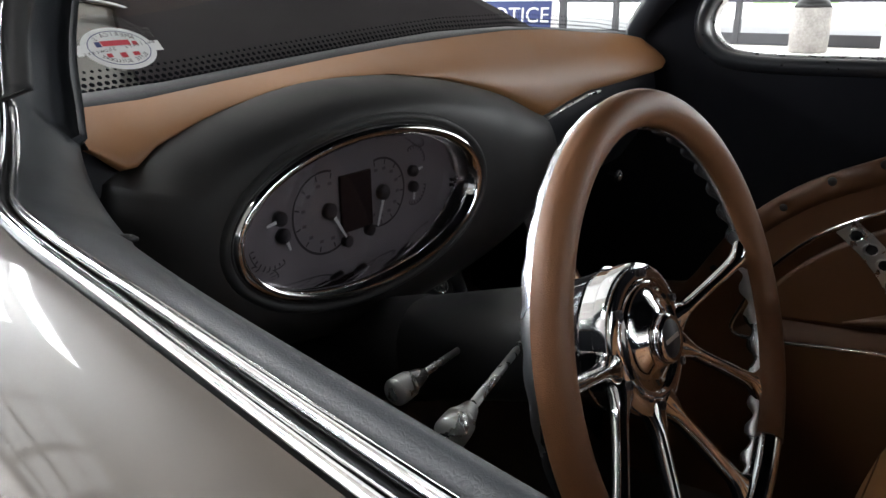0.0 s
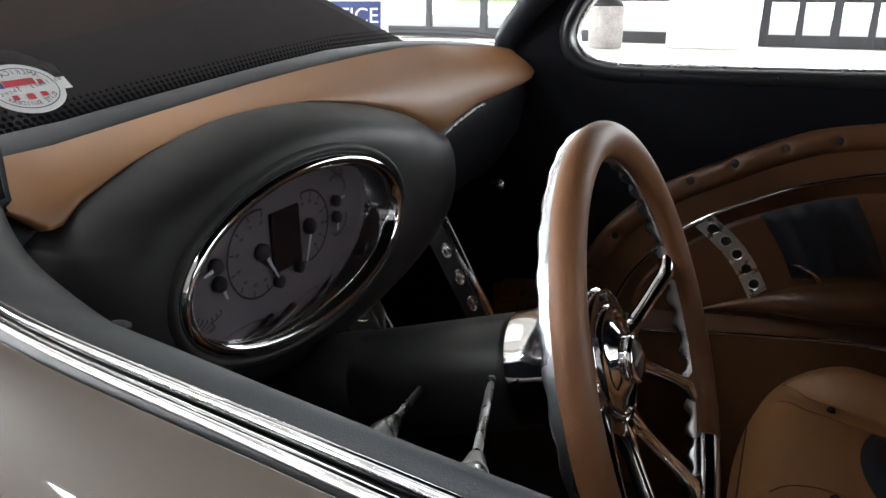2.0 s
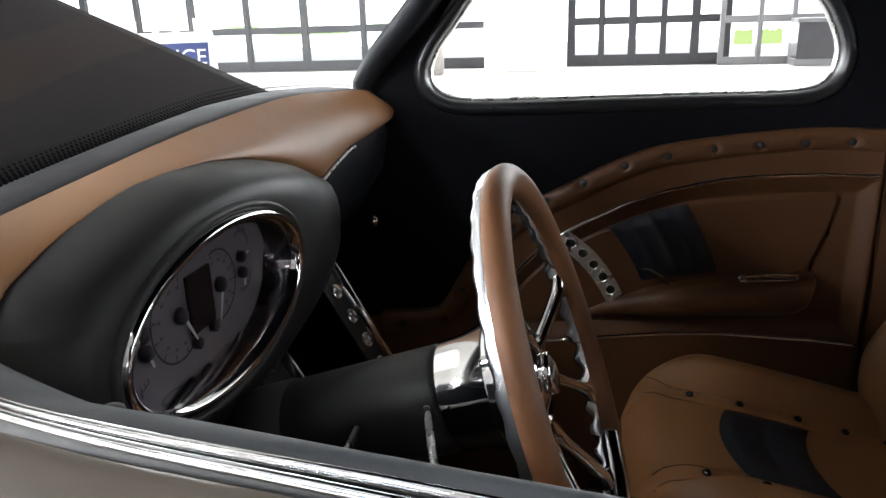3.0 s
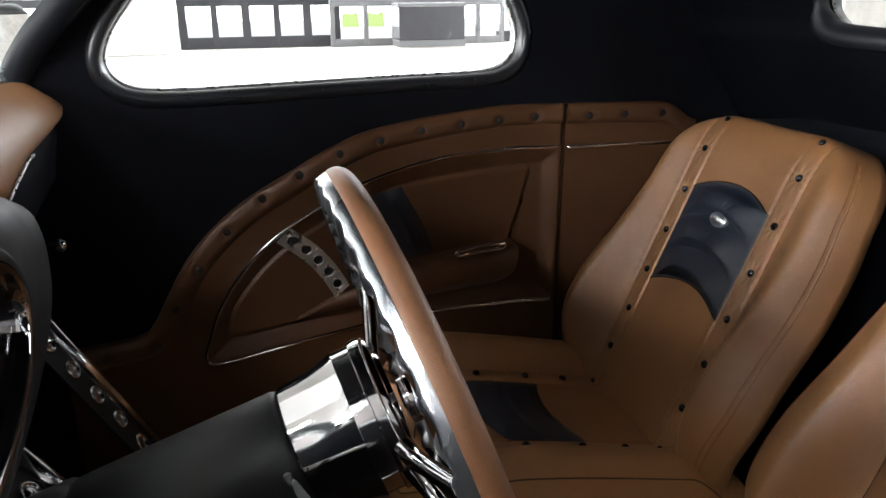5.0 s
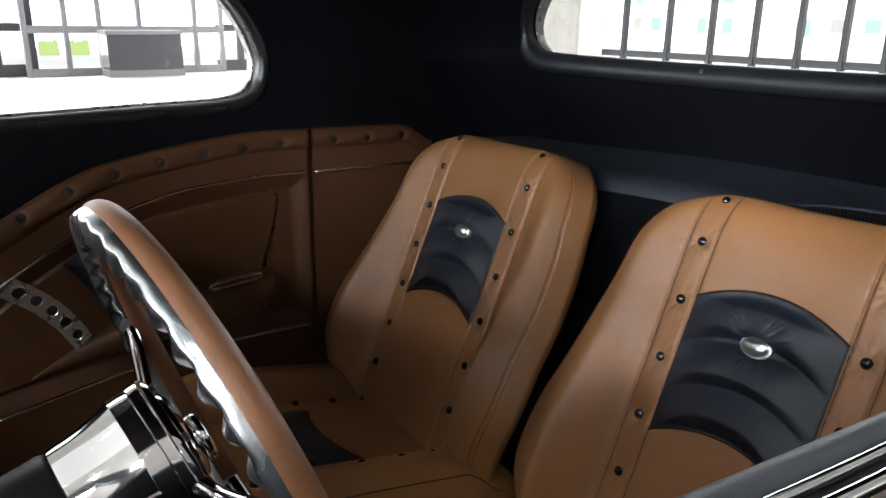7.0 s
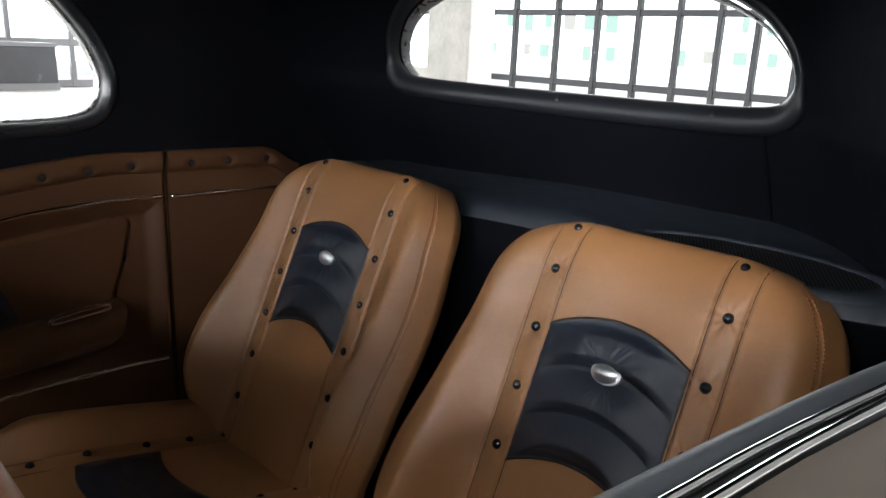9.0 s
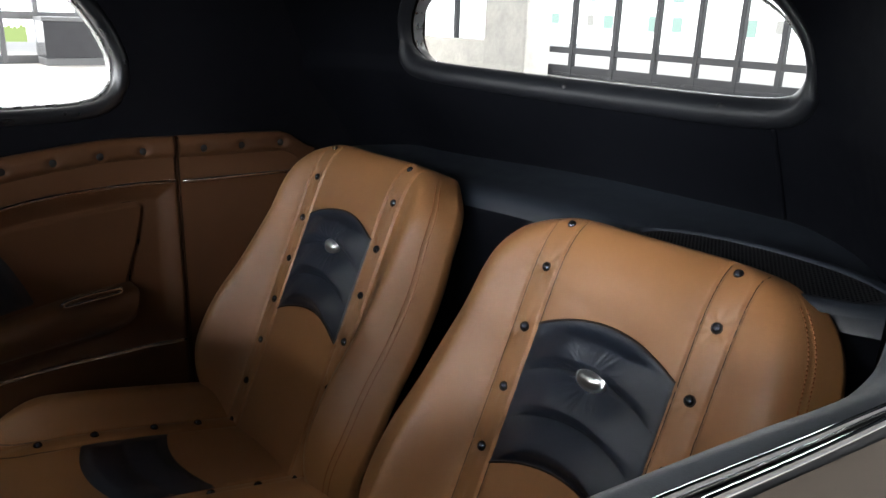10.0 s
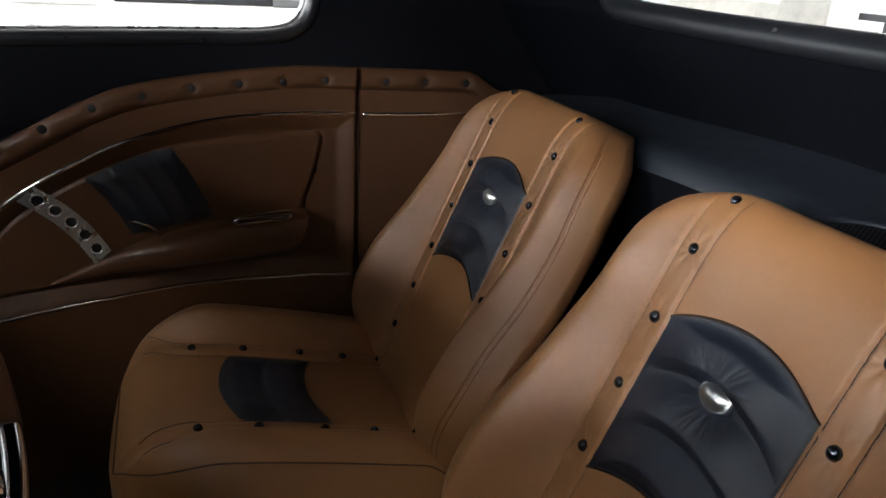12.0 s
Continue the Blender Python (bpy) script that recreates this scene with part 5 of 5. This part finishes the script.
    for ch in (1 / 3, 2 / 3):
        bm = bmesh.new()
        ws = np.linspace(-0.102, 0.102, 46)
        for a0, a1 in zip(ws[:-1], ws[1:]):
            m1 = a0 + (a1 - a0) * 0.7
            sq = lambda w: z0 + (z1 - z0) * ch + A(w)
            cyl(bm, face_point(a0, sq(a0), 0.0005), face_point(m1, sq(m1), 0.0005), 0.0013, seg=5)
        part("channel_seam", bm, RUBBER, ins, "black channel stitching")["kind"] = "stuff"
    # piped seam round the insert
    seam = [face_point(float(w), z1 + A(float(w)), 0.002) for w in np.linspace(-0.106, 0.106, 30)]
    raw("upper_seam", *sweep(seam, circle(0.0016, 6)), SEAMDARK, st, "seam above the insert")
    seam = [face_point(float(w), z0 + A(float(w)), 0.002) for w in np.linspace(-0.106, 0.106, 30)]
    raw("lower_seam", *sweep(seam, circle(0.0016, 6)), SEAMDARK, st, "seam below the insert")
    # oval badge
    m = Matrix.Translation(face_point(0, S_OF(0.862), 0.004)) @ Matrix(((1, 0, 0, 0), (0, U.y, N.y, 0), (0, U.z, N.z, 0), (0, 0, 0, 1))) @ Matrix.Diagonal((1.36, 0.92, 1, 1))
    bm = bmesh.new()
    lathe(bm, [(0.0165, -0.003), (0.0165, 0.004), (0.0150, 0.0050), (0.0143, 0.0046), (0.0128, 0.0078), (0.0095, 0.0110), (0.006, 0.0126), (0.003, 0.0133), (0.0, 0.0135)], m, 40)
    part("oval_badge", bm, BADGE, st, "polished oval button")
    # buttons down the strips
    for sx in (-1, 1):
        for z in (0.560, 0.642, 0.724, 0.806, 0.887, 0.968):
            bm = bmesh.new()
            p = face_point(sx * 0.129, S_OF(z), -0.001)
            mm = Matrix.Translation(p) @ N.to_track_quat("Z", "Y").to_matrix().to_4x4()
            lathe(bm, [(0.0076, -0.002), (0.0076, 0.0015), (0.0069, 0.0040), (0.0053, 0.0060), (0.0028, 0.0072), (0.0, 0.0076)], mm, 18)
            part("button", bm, INKGLOSS, st, "glossy dark button")
        bm = bmesh.new()
        mm = Matrix.Translation(face_point(sx * 0.124, S_OF(1.029), -0.0022)) @ Vector((0, 0.55, 0.85)).to_track_quat("Z", "Y").to_matrix().to_4x4()
        lathe(bm, [(0.0062, -0.002), (0.0062, 0.002), (0.005, 0.0045), (0.0, 0.006)], mm, 16)
        part("button", bm, INKGLOSS, st, "glossy dark button")
        # stitched side seams
        bm = bmesh.new()
        for off in (0.904, 0.926):
            ss = np.linspace(-0.02, TOP - 0.03, 125)
            for a0, a1 in zip(ss[:-1:1], ss[1::1]):
                m0, m1 = a0 + (a1 - a0) * 0.12, a0 + (a1 - a0) * 0.88
                cyl(bm, face_point(sx * width(m0) * off, m0, 0.0004), face_point(sx * width(m1) * off, m1, 0.0004), 0.0008, seg=5)
        part("side_seam", bm, STITCH, st, "double-stitched side seam")["kind"] = "stuff"
        for off in (0.108, 0.150):
            path = [face_point(sx * min(off, width(s) - 0.004), s, -0.0004) for s in np.linspace(-0.02, TOP - 0.008, 80)]
            raw("strip_seam", *sweep(path, circle(0.0013, 6)), SEAMDARK, st, "seam of the buttoned strip")
    # cushion
    crest = spline([(-0.46, 0.455), (-0.40, 0.467), (-0.30, 0.491), (-0.20, 0.515), (-0.10, 0.537), (-0.03, 0.549), (0.03, 0.554), (0.08, 0.552), (0.12, 0.541), (0.15, 0.522)], 120)
    CY, CZ = [float(p[0]) for p in crest], [float(p[1]) for p in crest]

    def cz(y):
        return lerp_table(y, CY, CZ)

    def chalf(y):
        k = min(1.0, max(0.0, (y + 0.07) / 0.2125))
        return 0.283 * (1 - k ** 2.5) ** (1 / 2.5)

    def ctop(w, y, lift=0.0):
        a = abs(w)
        z = cz(y)
        z += 0.050 * smooth01((a - 0.148) / 0.055) * (1 - smooth01((y + 0.04) / 0.18)) * smooth01((y + 0.43) / 0.10)
        for c in (0.108, 0.150):
            z -= 0.005 * groove(a, c, 0.0032) * (1 - smooth01((y + 0.04) / 0.06))
        z += 0.003 * math.exp(-((a - 0.129) / 0.014) ** 2)
        e = min(1.0, a / max(chalf(y), 1e-3))
        e = max(e, 0.74 + 0.26 * (y - 0.05) / 0.0925 if y > 0.05 else 0)
        z -= 0.075 * max(0.0, (e - 0.74) / 0.26) ** 2.6
        return Vector((w, y, z + lift))

    rows = []
    for i in range(84):
        q = i / 83
        y = -0.46 + 0.602 * (1 - (1 - q) ** 1.7)
        h = max(chalf(y), 0.012)
        top = [ctop(-h + 2 * h * k / 120, y) for k in range(121)]
        side = lambda p: [Vector((p.x * 0.985, p.y, 0.27)), Vector((p.x * 1.012, p.y, p.z - 0.11)), Vector((p.x * 1.012, p.y, p.z - 0.035)), Vector((p.x * 1.004, p.y, p.z - 0.010))]
        rows.append(side(top[0]) + top + side(top[-1])[::-1])
    rows.append([Vector((p.x, 0.143, 0.27)) for p in rows[-1]])
    v, f = grid(rows)
    raw("cushion", v, f, TAN, st, "tan leather cushion")
    rim = [ctop(sx * chalf(y) * 0.905, y, 0.0005) for sx, ys in ((-1, np.linspace(-0.42, 0.128, 70)), (1, np.linspace(0.128, -0.42, 70))) for y in ys]
    raw("cushion_piping", *sweep(rim, circle(0.0014, 6)), PIPING, st, "seam round the cushion")
    rows = []
    for i in range(31):
        q = i / 30
        r = []
        for kx in range(33):
            w = -0.106 + 0.212 * kx / 32
            y = -0.215 + 0.150 * q + 0.026 * (1 - (w / 0.106) ** 2)
            edge = min(1.0, 8 * min(q, 1 - q), 30 * (0.106 - abs(w)))
            d = 0.001 + (0.006 * abs(math.sin(math.pi * q * 2)) ** 0.6 + 0.002) * edge
            r.append(ctop(w, y, d))
        rows.append(r)
    v, f = grid(rows)
    raw("cushion_insert", v, f, BLACK, st, "black leather cushion insert")
    for sx in (-1, 1):
        for y in (-0.358, -0.283, -0.198, -0.092, 0.0):
            bm = bmesh.new()
            mm = Matrix.Translation(ctop(sx * 0.129, y, -0.001)) @ Vector((0, 0.2, 1)).to_track_quat("Z", "Y").to_matrix().to_4x4()
            lathe(bm, [(0.0076, -0.002), (0.0076, 0.0015), (0.0069, 0.0040), (0.0053, 0.0060), (0.0028, 0.0072), (0.0, 0.0076)], mm, 16)
            part("button", bm, INKGLOSS, st, "glossy dark button")
        for off in (0.108, 0.150):
            path = [ctop(sx * (off + (0.055 if off > 0.12 else 0.07) * smooth01((y - 0.0) / 0.12) ** 1.5 * (1.0 if off > 0.12 else 0.6)), float(y), 0.0003) for y in np.linspace(-0.44, 0.085, 50)]
            raw("strip_seam", *sweep(path, circle(0.0012, 6)), PIPING, st, "seam of the buttoned strip")
    bm = bmesh.new()
    box(bm, (-0.22, -0.44, 0.22), (0.22, 0.08, 0.30), 0.01)
    part("seat_base", bm, RUBBER, st, "black seat base")
    return st


INKGLOSS = mat("gunmetal_button", (0.055, 0.06, 0.072), 0.24, 0.9, var=0.06, scale=60)
driver_seat = seat(-0.327, 0.0)
copy_thing(driver_seat, pose(0.328, -0.032, 0.0))


# ---- speaker grille behind the driver ----
def speaker():
    sp = thing("speaker_grille", (-0.425, -0.688, 1.010), "black perforated speaker grille in the package shelf", "speaker grille")
    sp.matrix_basis = pose(-0.425, -0.688, 1.0105, -7, 0, 0)
    A0, B0 = 0.158, 0.050

    def ring(k, z):
        return [Vector((A0 * k * math.cos(2 * math.pi * i / 72), B0 * (k if k < 1 else 1 + (k - 1) * 2.2) * math.sin(2 * math.pi * i / 72), z)) for i in range(72)]
    v, f = grid([ring(*q) for q in ((1.20, -0.004), (1.16, 0.003), (1.10, 0.006), (1.04, 0.006), (1.0, 0.004), (0.99, 0.0))], True)
    raw("rim", v, f, SHELF, sp, "padded blue-black rim")
    bm = bmesh.new()
    bm.faces.new([bm.verts.new(p) for p in ring(1.0, 0.003)])
    gr = part("mesh_plate", bm, COLBLACK, sp, "black metal mesh", smooth=False)
    bm = bmesh.new()
    for k in range(-12, 13):
        for i in range(-32, 33):
            x, y = (i + 0.5 * (k % 2)) * 0.0054, k * 0.0047
            if (x / (A0 * 0.97)) ** 2 + (y / (B0 * 0.95)) ** 2 < 1:
                vs = [bm.verts.new((x + 0.0018 * math.cos(math.pi * q / 3), y + 0.0018 * math.sin(math.pi * q / 3), 0.0034)) for q in range(6)]
                bm.faces.new(vs)
    part("perforation", bm, SUEDE, gr, "dark perforation", smooth=False)["kind"] = "stuff"


speaker()


# ---- things in the hall ----
def hall_things():
    col = thing("column_1", (8.97, -9.95, 0), "square speckled concrete column", "column", kind="structure")
    bm = bmesh.new()
    box(bm, (-0.53, -0.33, 0), (0.53, 0.33, 5.2), 0.03, 2)
    part("shaft", bm, CONCRETE, col, smooth=False)
    col2 = thing("column_2", (16.0, 1.95, 0), "pale square column between the doors", "column", kind="structure")
    bm = bmesh.new()
    box(bm, (-0.6, -0.8, 0), (0.6, 0.7, 5.2), 0.03, 2)
    part("shaft", bm, PLASTER, col2, smooth=False)
    b = thing("waste_bin", (15.0, 3.8, 0), "round grey granite waste bin with a dark lid", "waste bin")
    bm = bmesh.new()
    lathe(bm, [(0.32, 0), (0.34, 0.02), (0.36, 0.80), (0.34, 0.82)], Matrix.Identity(4), 28)
    part("drum", bm, GRANITE, b)
    bm = bmesh.new()
    lathe(bm, [(0.34, 0.82), (0.25, 0.95), (0.14, 1.0), (0, 1.0)], Matrix.Identity(4), 28)
    part("lid", bm, RUBBER, b, "dark domed lid")
    # entrance vestibule with a dark counter
    ve = thing("vestibule", (16.3, -4.3, 0), "glazed entrance vestibule with grey frames", "vestibule", kind="structure")
    for y in (-2.0, -1.4, -0.2, 0.6, 1.25, 2.0):
        bm = bmesh.new()
        box(bm, (-0.06, y - 0.05, 0), (0.06, y + 0.05, 3.2), 0.01, 1)
        part("post", bm, STEELGREY, ve, smooth=False)
    for z0, z1 in ((0, 0.16), (0.85, 1.0), (2.3, 2.42), (3.1, 3.3)):
        bm = bmesh.new()
        box(bm, (-0.05, -2.0, z0), (0.05, 2.0, z1), 0.01, 1)
        part("rail", bm, STEELGREY, ve, smooth=False)
    d = thing("counter", (15.9, -4.4, 0), "dark reception counter with a pale base", "counter")
    bm = bmesh.new()
    box(bm, (-0.3, -0.75, 0.14), (0.3, 0.75, 0.84), 0.01, 1)
    part("front_panel", bm, DESK, d, smooth=False)
    bm = bmesh.new()
    box(bm, (-0.33, -0.78, 0.84), (0.33, 0.78, 0.92), 0.01, 1)
    part("counter_top", bm, STEELGREY, d, smooth=False)
    bm = bmesh.new()
    box(bm, (-0.32, -0.77, 0.0), (0.32, 0.77, 0.14), 0.01, 1)
    part("plinth", bm, STEELGREY, d, smooth=False)


STEELGREY = mat("grey_painted_metal", (0.17, 0.17, 0.175), 0.45, 0.2, var=0.1, scale=6)
hall_things()


def notice_sign():
    sg = thing("floor_sign", (3.21, 2.66, 0), "white folding floor sign with a navy notice panel", "sign")
    sg.matrix_basis = pose(3.21, 2.66, 0, 0, 0, -74)
    for k, lean in ((0, 8), (1, -8)):
        bm = bmesh.new()
        m = pose(0, 0.0, 1.21, lean, 0, 0)
        box(bm, (-0.27, -0.015, -1.21), (0.27, 0.015, 0.0), 0.012, 2, m)
        for a, b in ((-0.265, -0.165), (-0.075, -0.04), (0.04, 0.075), (0.165, 0.265)):
            box(bm, (a, -0.015, -0.02), (b, 0.015, 0.075), 0.01, 2, m)
        box(bm, (-0.075, -0.015, 0.05), (0.075, 0.015, 0.08), 0.01, 2, m)
        part("board", bm, WHITE, sg, "white plastic board")
    bm = bmesh.new()
    m = pose(0, 0.0, 1.21, -8, 0, 0)
    box(bm, (-0.24, -0.021, -0.235), (0.24, -0.016, -0.065), 0, 1, m)
    pn = part("panel", bm, NAVY, sg, "navy panel that reads NOTICE", smooth=False)
    cu = bpy.data.curves.new("lettering", "FONT")
    cu.body, cu.size, cu.align_x, cu.align_y, cu.extrude = "NOTICE", 0.125, "CENTER", "CENTER", 0.001
    tx = new("lettering", cu)
    tx.data.materials.append(WHITE)
    tx.parent = pn
    tx.matrix_basis = m @ pose(0, -0.0225, -0.15, 90, 0, 0)


notice_sign()


def sticker():
    # show sticker on the inside of the glass; its print faces outwards, so it reads mirrored from the cabin
    st = thing("windscreen_sticker", (-0.466, 0.601, 1.1775), "white oval show sticker on the windscreen", "sticker")
    st.matrix_basis = Matrix.Translation((-0.4635, 0.607, 1.1770)) @ pose(0, 0, 0, 46, 0, 6) @ Matrix.Diagonal((1.22, 1.22, 1, 1))
    def oval(a, b, z, n=48):
        return [Vector((a * math.cos(2 * math.pi * i / n), b * math.sin(2 * math.pi * i / n), z)) for i in range(n)]
    bm = bmesh.new()
    bm.faces.new([bm.verts.new(p) for p in oval(0.0275, 0.0185, 0)])
    base = part("paper", bm, WHITE, st, "white oval paper", smooth=False)
    bm = bmesh.new()
    bm.faces.new([bm.verts.new(p) for p in ((-0.033, -0.0045, 0.0003), (0.033, -0.0045, 0.0003), (0.033, 0.0045, 0.0003), (-0.033, 0.0045, 0.0003))])
    part("band", bm, WHITE, st, "white band", smooth=False)
    v, f = grid([oval(0.0232, 0.0152, 0.0006), oval(0.0226, 0.0146, 0.0006)], True)
    raw("ring", v, f, NAVY, base, smooth=False)
    for x0, x1, y0, y1, mt in ((-0.012, 0.010, 0.0020, 0.0066, RED), (-0.0165, -0.0125, 0.0015, 0.006, NAVY), (0.0115, 0.0155, 0.0015, 0.005, RED), (-0.013, -0.009, -0.0075, -0.0042, RED), (-0.003, 0.002, -0.0085, -0.0042, RED), (0.007, 0.012, -0.0075, -0.0042, RED)):
        bm = bmesh.new()
        bm.faces.new([bm.verts.new(p) for p in ((x0, y0, 0.0007), (x1, y0, 0.0007), (x1, y1, 0.0007), (x0, y1, 0.0007))])
        part("print", bm, mt, base, smooth=False)
    def letters(word, size, place):
        for k, ch in enumerate(word):
            if ch == " ":
                continue
            cu = bpy.data.curves.new("letter", "FONT")
            cu.body, cu.size, cu.align_x, cu.align_y, cu.resolution_u = ch, size, "CENTER", "CENTER", 2
            tx = new("letter", cu)
            tx.data.materials.append(INK)
            tx.parent = base
            x, y, turn = place(k - (len(word) - 1) / 2)
            tx.matrix_basis = Matrix.Translation((x, y, 0.0009)) @ pose(0, 0, 0, 0, 0, turn) @ Matrix.Diagonal((-1, 1, 1, 1))
    # each line runs right to left, as seen from inside
    letters("AMERICA'S", 0.0050, lambda k: (-0.0198 * math.sin(0.20 * k), 0.0118 * math.cos(0.20 * k), math.degrees(0.13 * k)))
    letters("ELITE BUILDERS", 0.0044, lambda k: (-0.0200 * math.sin(0.145 * k), -0.0118 * math.cos(0.145 * k), -math.degrees(0.10 * k)))
    letters("Builders' Showcase", 0.0048, lambda k: (-0.0033 * k, -0.0004 * k, 0))


sticker()


def ceiling_lamps():
    for x, y in ((-2.2, -1.5), (-2.2, 1.0), (-2.2, 3.5), (-6.0, -1.5), (-6.0, 8.5), (2.5, -4.0), (2.5, 4.5), (7.0, 0.5)):
        lm = thing("ceiling_lamp", (x, y, 5.2), "round recessed ceiling lamp, lit", "ceiling lamp", "hall ceiling lamps")
        bm = bmesh.new()
        lathe(bm, [(0.20, 0.0), (0.20, -0.03), (0.16, -0.035), (0.155, -0.012)], Matrix.Identity(4), 28)
        part("trim_ring", bm, WHITE, lm, "white trim ring")
        bm = bmesh.new()
        lathe(bm, [(0.155, -0.012), (0.155, -0.018), (0.0, -0.018)], Matrix.Identity(4), 28)
        part("lens", bm, LAMP, lm, "glowing lens")


ceiling_lamps()
